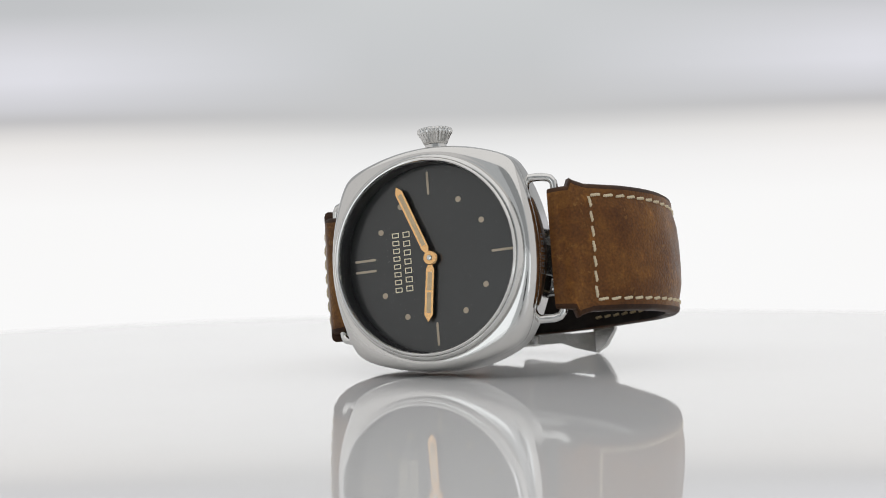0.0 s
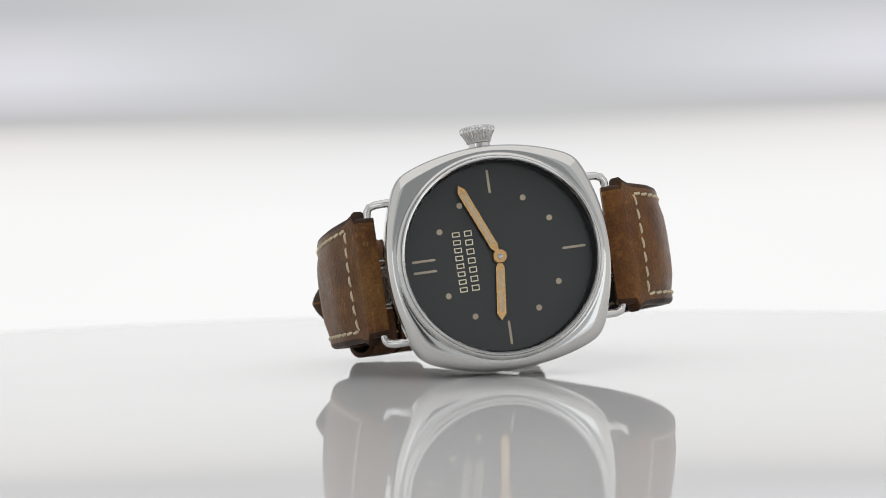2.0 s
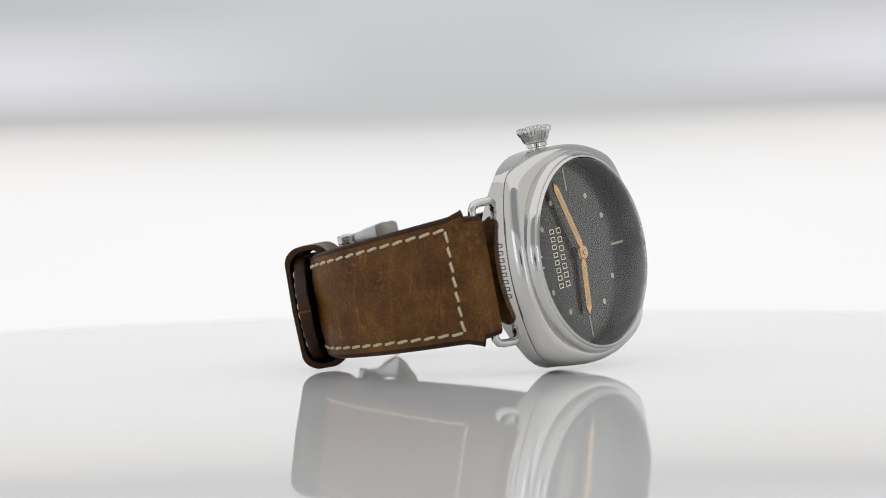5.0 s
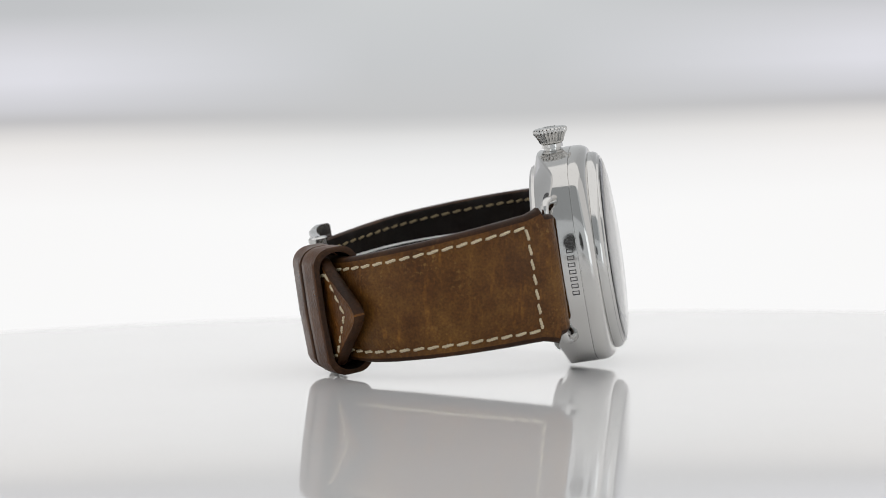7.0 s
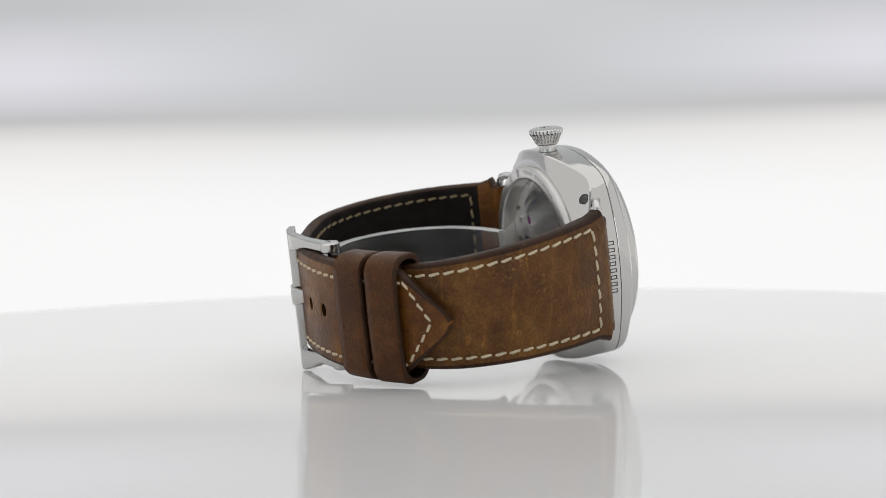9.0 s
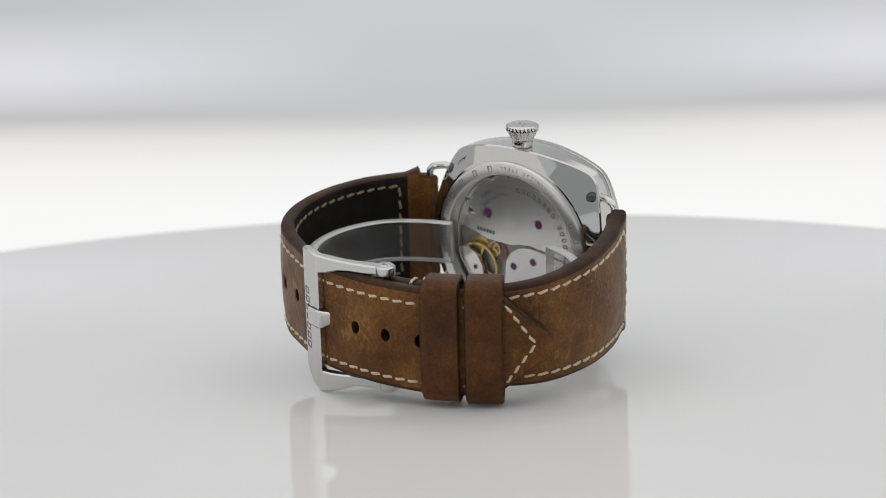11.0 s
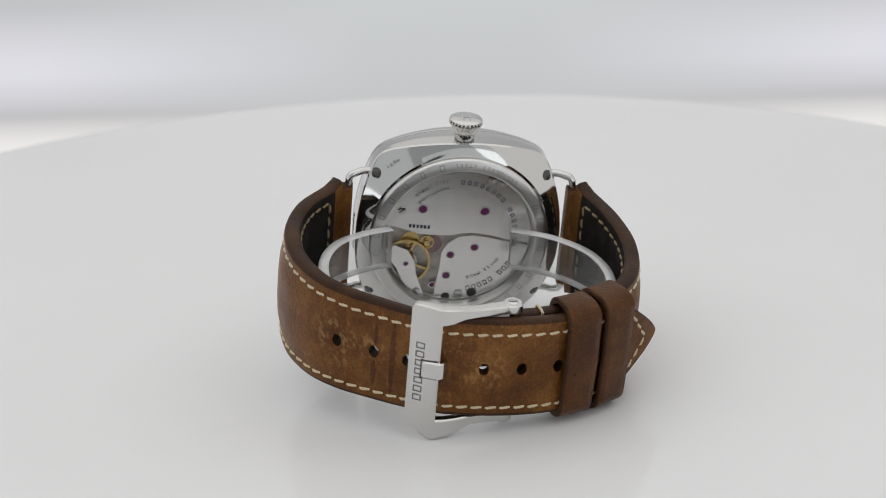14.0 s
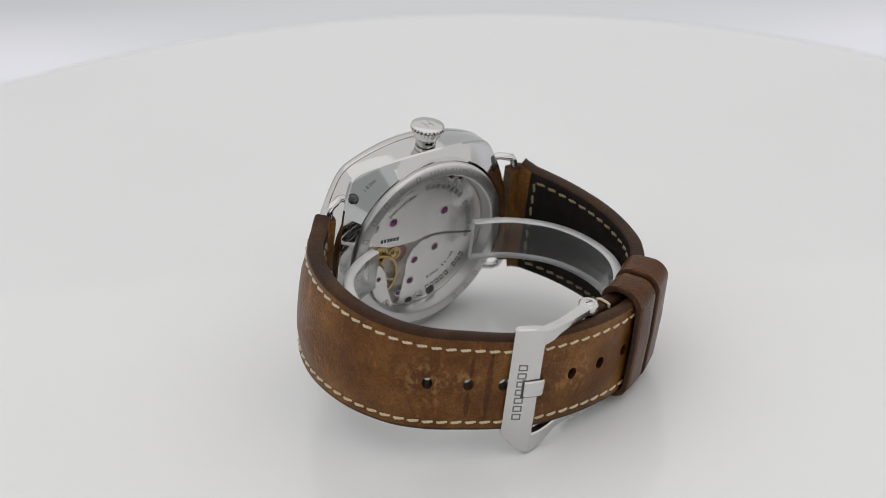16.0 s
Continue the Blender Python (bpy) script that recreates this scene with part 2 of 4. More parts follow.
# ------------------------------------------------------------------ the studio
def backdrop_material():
    """White paper that glows, its light painted in: bright below, a greyer roll above, changing towards the ends."""
    m = bpy.data.materials.new("glowing_paper")
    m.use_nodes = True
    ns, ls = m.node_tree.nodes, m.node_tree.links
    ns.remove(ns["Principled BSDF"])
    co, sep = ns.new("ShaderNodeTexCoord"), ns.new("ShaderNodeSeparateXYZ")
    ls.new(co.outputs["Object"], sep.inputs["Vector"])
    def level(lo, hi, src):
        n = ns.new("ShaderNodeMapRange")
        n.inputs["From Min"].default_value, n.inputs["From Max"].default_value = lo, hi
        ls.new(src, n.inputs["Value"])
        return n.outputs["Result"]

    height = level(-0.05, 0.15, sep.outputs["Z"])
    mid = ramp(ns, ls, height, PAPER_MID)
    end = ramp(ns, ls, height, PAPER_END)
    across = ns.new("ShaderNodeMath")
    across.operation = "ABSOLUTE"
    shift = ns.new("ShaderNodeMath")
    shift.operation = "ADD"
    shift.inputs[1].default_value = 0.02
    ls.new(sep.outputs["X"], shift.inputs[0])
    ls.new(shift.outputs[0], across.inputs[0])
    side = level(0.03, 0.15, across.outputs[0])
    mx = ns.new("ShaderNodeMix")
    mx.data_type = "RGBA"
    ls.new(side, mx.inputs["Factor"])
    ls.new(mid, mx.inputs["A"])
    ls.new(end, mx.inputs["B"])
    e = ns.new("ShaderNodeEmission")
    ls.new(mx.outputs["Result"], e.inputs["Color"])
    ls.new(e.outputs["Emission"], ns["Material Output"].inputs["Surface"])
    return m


# the paper's lighting as glow colours, for its middle and its ends
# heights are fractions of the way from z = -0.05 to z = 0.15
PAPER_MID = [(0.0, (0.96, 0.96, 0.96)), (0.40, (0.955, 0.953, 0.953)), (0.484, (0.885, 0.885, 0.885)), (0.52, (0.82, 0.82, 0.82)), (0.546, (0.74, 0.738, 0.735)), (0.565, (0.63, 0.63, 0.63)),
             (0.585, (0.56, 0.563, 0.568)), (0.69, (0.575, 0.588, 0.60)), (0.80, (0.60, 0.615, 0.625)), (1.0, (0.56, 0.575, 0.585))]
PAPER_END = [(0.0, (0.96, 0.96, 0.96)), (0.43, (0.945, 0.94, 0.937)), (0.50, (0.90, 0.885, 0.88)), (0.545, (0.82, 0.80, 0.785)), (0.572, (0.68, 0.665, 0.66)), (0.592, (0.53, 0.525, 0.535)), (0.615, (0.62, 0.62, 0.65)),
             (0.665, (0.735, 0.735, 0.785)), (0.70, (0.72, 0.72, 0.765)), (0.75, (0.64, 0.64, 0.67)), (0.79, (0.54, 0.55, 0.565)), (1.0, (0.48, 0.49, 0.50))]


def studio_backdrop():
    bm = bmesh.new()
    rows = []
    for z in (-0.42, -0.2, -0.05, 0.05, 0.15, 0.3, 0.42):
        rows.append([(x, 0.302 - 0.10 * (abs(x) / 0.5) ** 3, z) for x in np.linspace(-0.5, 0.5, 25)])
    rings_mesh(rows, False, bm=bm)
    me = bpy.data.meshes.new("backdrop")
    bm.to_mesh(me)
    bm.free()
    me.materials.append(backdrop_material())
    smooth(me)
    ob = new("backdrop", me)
    return tagged(ob, "glowing white paper backdrop with its light painted in and a greyer upper band", "backdrop", kind="structure")


def white_gloss():
    m, ns, ls, p = nodes_of("white_acrylic")
    ls.new(ramp(ns, ls, noise_tex(ns, ls, 14, 3), [(0.3, (0.785, 0.785, 0.785)), (0.7, (0.81, 0.81, 0.81))]), p.inputs["Base Color"])
    p.inputs["Roughness"].default_value = 0.03
    p.inputs["IOR"].default_value = 1.42
    return m


def display_table():
    """Round white acrylic plate on a pedestal."""
    at = (-0.0157, -0.0225, 0)
    ob = empty("display_table", "round glossy white acrylic display table on a grey pedestal", "display table")
    nose = [(0.2179 + 0.006 * math.sin(a), -0.006 + 0.006 * math.cos(a)) for a in np.linspace(0, math.pi, 15)]
    top = lathe([(0.0001, 0), (0.12, 0), (0.2172, 0)] + nose + [(0.0001, -0.012)], 180, at=at)
    part("plate", top, white_gloss(), ob, place=None, angle=20)
    part("pedestal", lathe([(0.0001, -0.0121), (0.09, -0.0121), (0.09, -0.02), (0.055, -0.03), (0.05, -0.36), (0.12, -0.38), (0.12, -0.40), (0.0001, -0.40)], 64, at=at),
         plain("grey_enamel", (0.45, 0.45, 0.46), 0.45), ob, place=None)
    return ob


def slab(name, lo, hi, material, label, category):
    bm = bmesh.new()
    box(bm, lo, hi)
    me = bpy.data.meshes.new(name)
    bm.to_mesh(me)
    bm.free()
    me.materials.append(material)
    return tagged(new(name, me), label, category, kind="structure")


def studio():
    slab("floor", (-1.6, -1.8, -0.45), (1.6, 1.4, -0.40), plain("studio_floor", (0.55, 0.55, 0.55), 0.6, 0, 0.08, 12), "pale grey studio floor", "floor")


def added_light_tent():
    """Unseen glowing cloth tent, added to light the watch, with an opening for the camera."""
    tent = empty("added_light_tent", "unseen tent of glowing white panels added to light the watch, standing on the floor", "light tent")

    def cloth(lo, hi, strength, name="glow_panel", color=(1.0, 0.99, 0.985)):
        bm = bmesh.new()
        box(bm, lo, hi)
        part(name, bm, glowing("glowing_cloth", color, strength), tent, place=None)
    cloth((-0.9, -0.95, 0.9), (0.9, 0.85, 0.91), TOP_LIGHT, "glow_roof")
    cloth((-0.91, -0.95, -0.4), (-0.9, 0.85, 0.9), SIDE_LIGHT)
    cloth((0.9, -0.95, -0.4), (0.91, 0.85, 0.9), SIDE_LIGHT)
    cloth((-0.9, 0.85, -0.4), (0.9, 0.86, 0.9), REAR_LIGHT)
    # added front glow: strongest at the low corners, dimmer above, set for reflections
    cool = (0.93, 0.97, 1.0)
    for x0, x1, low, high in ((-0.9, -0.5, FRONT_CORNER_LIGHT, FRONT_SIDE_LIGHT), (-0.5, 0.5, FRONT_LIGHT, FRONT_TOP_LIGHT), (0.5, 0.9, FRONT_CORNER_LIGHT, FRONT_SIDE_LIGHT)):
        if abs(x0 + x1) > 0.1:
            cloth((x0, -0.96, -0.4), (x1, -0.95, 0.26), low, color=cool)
        cloth((x0, -0.96, 0.26), (x1, -0.95, 0.9), high, "glow_flap", cool)
    # the middle panel glows too; its oval camera opening gives a dark reflection
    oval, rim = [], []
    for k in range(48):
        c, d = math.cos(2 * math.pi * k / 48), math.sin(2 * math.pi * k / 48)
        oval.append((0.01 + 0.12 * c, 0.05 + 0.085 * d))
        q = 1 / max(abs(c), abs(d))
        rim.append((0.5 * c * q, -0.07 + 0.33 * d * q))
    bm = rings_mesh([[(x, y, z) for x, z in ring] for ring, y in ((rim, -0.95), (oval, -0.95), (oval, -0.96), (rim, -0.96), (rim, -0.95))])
    part("glow_front", bm, glowing("glowing_cloth", cool, FRONT_LIGHT), tent, "added glowing front panel with an oval camera opening", place=None)
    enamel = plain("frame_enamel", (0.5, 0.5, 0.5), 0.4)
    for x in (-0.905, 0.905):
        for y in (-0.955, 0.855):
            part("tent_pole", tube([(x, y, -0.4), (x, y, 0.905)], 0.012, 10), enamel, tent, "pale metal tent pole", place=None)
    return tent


# ------------------------------------------------------------------ the watch
def cushion(phi, inset=0.0):
    """Radius of the cushion-shaped case: four shallow arcs with softened corners."""
    def arc(a):
        # arc of radius 44 whose crest lies 23.3 out
        R, k = 44.0, 23.3 - 44.0
        b = k * math.cos(a)
        return b + math.sqrt(max(R * R - k * k + b * b, 0))
    a1 = (phi + math.pi / 4) % (math.pi / 2) - math.pi / 4
    a2 = math.pi / 2 - abs(a1)
    r1, r2 = arc(a1), arc(min(a2, 1.35))
    n = 36.0
    return (r1 ** -n + r2 ** -n) ** (-1 / n) - inset


def cushion_ring(inset, z, n=192, round_r=None, blend=0.0, corner=0.0):
    out = []
    for k in range(n):
        a = 2 * math.pi * k / n
        r = cushion(a, inset)
        if round_r is not None:
            r = r * (1 - blend) + round_r * blend
        out.append((r * math.cos(a), r * math.sin(a), z + corner * (cushion(a) - 23.3)))
    return out


def build_case(watch):
    rings = [cushion_ring(0, -9.6, round_r=20.3, blend=1), cushion_ring(0, -9.5, round_r=20.9, blend=1), cushion_ring(0.8, -9.1, corner=1.2), cushion_ring(0.25, -8.75, corner=1.2), cushion_ring(0.0, -8.35, corner=1.2),
             cushion_ring(0, -5.0, corner=0.5), cushion_ring(0, -1.75), cushion_ring(0.03, -1.62), cushion_ring(0.28, -1.56), cushion_ring(0.28, -1.44), cushion_ring(0.03, -1.38),
             cushion_ring(0, -1.1)]
    # the front rises in one smooth curve from the side to the bezel
    for k in range(1, 15):
        f = (k / 14) ** 1.5
        rings.append(cushion_ring(0, -1.1 + 3.1 * (1 - (1 - f) ** 2.3) ** (1 / 2.3), round_r=21.55, blend=f))
    rings += [cushion_ring(0, 2.05, round_r=21.35, blend=1), cushion_ring(0, 0.6, round_r=20.9, blend=1)]
    case = part("case", rings_mesh(rings), CASE_STEEL, watch, "polished steel cushion case", angle=24)
    # bezel: stepped round ring
    part("bezel", lathe([(20.9, 0.8), (21.45, 2.1), (21.4, 2.9), (21.2, 3.45), (20.85, 3.85), (20.65, 3.9), (20.55, 3.8), (20.45, 4.15), (20.2, 4.4), (19.95, 4.35), (19.8, 4.1), (19.8, 0.2)], 144),
         STEEL, watch, "polished stepped steel bezel", angle=25)
    part("dial", lathe([(0.0001, 0), (10, 0), (19.85, 0), (19.85, -0.5), (0.0001, -0.5)], 96), DIAL, watch, "matt black sandwich dial")
    part("rehaut", lathe([(19.78, 3.6), (19.6, 3.2), (19.45, 1.6), (19.5, 0.02)], 96), plain("black_rehaut", (0.008, 0.008, 0.009), 0.4), watch, "black inner ring")
    dome = [(19.8, 4.15)] + [(19.78 * math.sin(a), 4.55 + 1.15 * (math.cos(a) - math.cos(1.4)) / (1 - math.cos(1.4))) for a in np.linspace(math.pi / 2, 0.0001, 14)]
    glass = part("crystal", lathe(dome, 96), CRYSTAL, watch, "domed clear crystal", angle=80)
    glass.visible_shadow = False
    return case


def capsule(length, width, z0, z1, bevel=0.0, n=6):
    """Outline of a bar with round ends along x."""
    pts = []
    for s in (1, -1):
        for k in range(n + 1):
            a = -math.pi / 2 + math.pi * k / n
            pts.append((s * (length / 2 - width / 2 + width / 2 * math.cos(a)), s * width / 2 * math.sin(a)))
    return plate(pts, z0, z1, bevel)


def hollow(bm, x, y, wide, high, stroke, deep):
    """An open block: the plain stand-in for one letter."""
    w, h = wide / 2, high / 2
    box(bm, (x - w, y - h, 0.0), (x - w + stroke, y + h, deep))
    box(bm, (x + w - stroke, y - h, 0.0), (x + w, y + h, deep))
    box(bm, (x - w + stroke, y + h - stroke, 0.0), (x + w - stroke, y + h, deep))
    box(bm, (x - w + stroke, y - h, 0.0), (x + w - stroke, y - h + stroke, deep))


def build_dial_marks(watch):
    dial = next(o for o in watch.children if o.name.startswith("dial"))
    dot = lathe([(0.0001, 0.03), (0.55, 0.03), (0.62, 0.0)], 20)
    me = None
    for h in (1, 2, 4, 5, 7, 8, 10, 11):
        a = math.radians(30 * h)
        m = Matrix.Translation((13.32 * math.sin(a), 13.32 * math.cos(a), 0.01))
        if me is None:
            me = bpy.data.meshes.new("hour_dot")
            dot.to_mesh(me)
            dot.free()
            me.materials.append(MARK)
        ob = new("hour_dot", me)
        ob.parent = dial
        ob.matrix_basis = WATCH @ m
    for x, y, turn in ((15.75, 0, 0), (-15.75, 0, 0), (0, -15.75, 90), (1.15, 15.6, 90), (-1.15, 15.6, 90)):
        bm = capsule(4.9, 0.5, 0.0, 0.04)
        bm.transform(pose(x, y, 0.01, 0, 0, turn))
        part("hour_bar", bm, MARK, dial)
    # two lines of lettering as plain bars
    for y, lo, hi, n in ((8.25, -6.6, 6.5, 8), (5.75, -6.6, 6.6, 7)):
        step = (hi - lo) / n
        for k in range(n):
            bm = bmesh.new()
            x = lo + (k + 0.5) * step
            hollow(bm, x, y, 0.64 * step, 1.6, 0.2, 0.03)
            part("lettering_bar", bm, PRINT, dial)


def hand_outline(length, half, tip, neck):
    return [(neck, -0.42), (neck + 1.0, -half), (length - tip, -half * 1.05), (length, 0), (length - tip, half * 1.05), (neck + 1.0, half), (neck, 0.42)]


def build_hand(watch, name, length, half, tip, angle, z, gaps, label):
    turn = pose(0, 0, 0, 0, 0, angle)
    bm = plate(hand_outline(length, half, tip, 1.2), z, z + 0.3, 0.1)
    lathe([(0.0001, z), (1.45, z), (1.5, z + 0.15), (1.35, z + 0.32), (0.0001, z + 0.32)], 32, bm=bm)
    bm.transform(turn)
    hand = part(name, bm, GOLD, watch, label)
    for lo, hi in gaps:
        bm = bmesh.new()
        box(bm, (lo, -half * 0.52, z + 0.22), (hi, half * 0.52, z + 0.33))
        bm.transform(turn)
        part("lume_fill", bm, LUME, hand, "aged beige lume")
    return hand


def build_hands(watch):
    build_hand(watch, "hour_hand", 13.3, 0.92, 1.4, 173.5, 0.9, ((2.9, 6.7), (7.1, 11.4)), "rose gold hour hand with beige lume")
    build_hand(watch, "minute_hand", 17.0, 0.85, 1.5, 23.0, 1.35, ((2.9, 15.0),), "rose gold minute hand with beige lume")
    part("centre_pin", lathe([(0.0001, 2.0), (0.5, 1.95), (0.62, 1.8), (0.62, 1.0)], 24), STEEL, watch)


def build_crown(watch):
    n, rings = 26 * 10, []
    for r, x, deep in ((2.0, 24.5, 0), (2.45, 24.65, 0.12), (2.65, 25.0, 0.2), (3.2, 26.2, 0.24), (3.62, 26.8, 0.26), (3.75, 27.0, 0.34), (3.78, 27.3, 0.34), (3.75, 27.55, 0.3), (3.6, 27.85, 0)):
        ring = []
        for k in range(n):
            a = 2 * math.pi * k / n
            q = r - deep * (0.5 - 0.5 * math.cos(26 * a)) ** 1.3
            ring.append((x, q * math.cos(a), -5.4 + q * math.sin(a)))
        rings.append(ring)
    for r, x in ((3.1, 28.05), (1.5, 28.15), (0.02, 28.17)):
        rings.append([(x, r * math.cos(2 * math.pi * k / n), -5.4 + r * math.sin(2 * math.pi * k / n)) for k in range(n)])
    crown = part("crown", rings_mesh(rings), STEEL, watch, "fluted polished steel winding crown", angle=65)
    part("stem", lathe([(1.9, 22.0), (1.9, 23.6), (2.3, 23.7), (2.3, 24.45), (1.9, 24.55)], 32, "x", (0, 0, -5.4)), STEEL, watch)
    bm = bmesh.new()
    for y in (-0.75, 0.75):
        box(bm, (28.12, y - 0.16, -6.6), (28.26, y + 0.16, -4.2))
    box(bm, (28.12, -0.75, -5.55), (28.26, 0.75, -5.25))
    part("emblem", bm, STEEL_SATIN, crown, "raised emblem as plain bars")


def back_seat(x, y):
    """A point on the sloping back corner of the case, and the slope there."""
    r, edge = math.hypot(x, y), cushion(math.atan2(y, x))
    slope = (0.4 + 1.2 * (edge - 23.3)) / (edge - 0.8 - 20.9)
    return Vector((x, y, -9.5 + slope * (r - 20.9))), slope


def build_lugs(watch):
    for side, y0 in ((1, 21.0), (-1, -21.0)):
        out = side * 25.4
        pts = [(14.6, y0 - side * 2, -4.8), (14.6, y0 + side * 1.2, -5.2), (14.6, out - side * 2.0, -6.1), (14.25, out - side * 0.7, -6.5), (13.4, out - side * 0.1, -6.7), (12.0, out, -6.8)]
        pts += [(x, out, -6.8) for x in (6, 0, -6)] + [(-p[0], p[1], p[2]) for p in reversed(pts)]
        part("wire_lug", tube(pts, 0.85, 14), STEEL, watch, "bent polished steel wire lug", angle=60)
        for x in (14.7, -14.7):
            # the screw head sits square on the sloping back corner
            y = side * 19.4
            seat, slope = back_seat(x, y)
            face = Vector((x, y, 0)).normalized() * slope + Vector((0, 0, -1))
            m = Matrix.Translation(seat) @ face.to_track_quat("Z", "Y").to_matrix().to_4x4()
            bm = lathe([(0.0001, 0.12), (0.9, 0.12), (1.05, 0.0), (1.05, -0.8)], 20)
            bm.transform(m)
            screw = part("lug_screw", bm, SCREW_STEEL, watch, "small dark slotted screw")
            # the shade of the sunk rim and the slot, put in as dark pieces
            bm = lathe([(1.05, 0.02), (1.3, 0.03), (1.36, -0.1)], 20)
            bm.transform(m)
            part("countersink", bm, RECESS_SHADE, screw)
            bm = bmesh.new()
            box(bm, (-0.75, -0.15, 0.05), (0.75, 0.15, 0.135))
            bm.transform(m @ pose(0, 0, 0, 0, 0, 35 * side))
            part("slot", bm, RECESS_SHADE, screw)


GLYPHS = {}


def glyph(ch):
    """The built-in font's letter as a mesh one unit high."""
    if ch not in GLYPHS:
        cu = bpy.data.curves.new("letter", "FONT")
        cu.body, cu.size, cu.align_x, cu.extrude = ch, 1.0, "CENTER", 0.02
        cu.resolution_u = 3
        ob = bpy.data.objects.new("letter", cu)
        scene.collection.objects.link(ob)
        me = bpy.data.meshes.new_from_object(ob.evaluated_get(bpy.context.evaluated_depsgraph_get()))
        bpy.data.objects.remove(ob)
        GLYPHS[ch] = me
    return GLYPHS[ch]


def arc_frame(angle, radius, z, inward=False):
    """Where a letter stands on a circle seen from the back of the watch."""
    a = radians(angle)
    d, t = Vector((math.cos(a), math.sin(a), 0)), Vector((-math.sin(a), math.cos(a), 0))
    right, up = (-t, -d) if inward else (t, d)
    m = Matrix((right, up, right.cross(up))).transposed().to_4x4()
    m.translation = d * radius + Vector((0, 0, z))
    return m


def arc_text(words, radius, start, end, z, size, inward=False):
    bm = bmesh.new()
    for k, ch in enumerate(words):
        if ch == " ":
            continue
        me = glyph(ch).copy()
        me.transform(arc_frame(start + (end - start) * k / (len(words) - 1), radius, z, inward) @ Matrix.Diagonal((size, size, size, 1)))
        bm.from_mesh(me)
        bpy.data.meshes.remove(me)
    return bm


def arc_bars(radius, start, end, count, z, height, wide=0.26, skip=()):
    """Lettering that is not spelled out: thin bars on a circle."""
    bm = bmesh.new()
    for k in range(count):
        if k in skip:
            continue
        m = arc_frame(start + (end - start) * k / (count - 1), radius, z)
        one = bmesh.new()
        hollow(one, 0, height / 2, height * 0.75, height, wide, 0.03)
        one.transform(m)
        me = bpy.data.meshes.new("bars")
        one.to_mesh(me)
        one.free()
        bm.from_mesh(me)
        bpy.data.meshes.remove(me)
    return bm


def arc_points(radius, a0, a1, n=40):
    return [(radius * math.cos(radians(a0 + (a1 - a0) * k / n)), radius * math.sin(radians(a0 + (a1 - a0) * k / n))) for k in range(n + 1)]


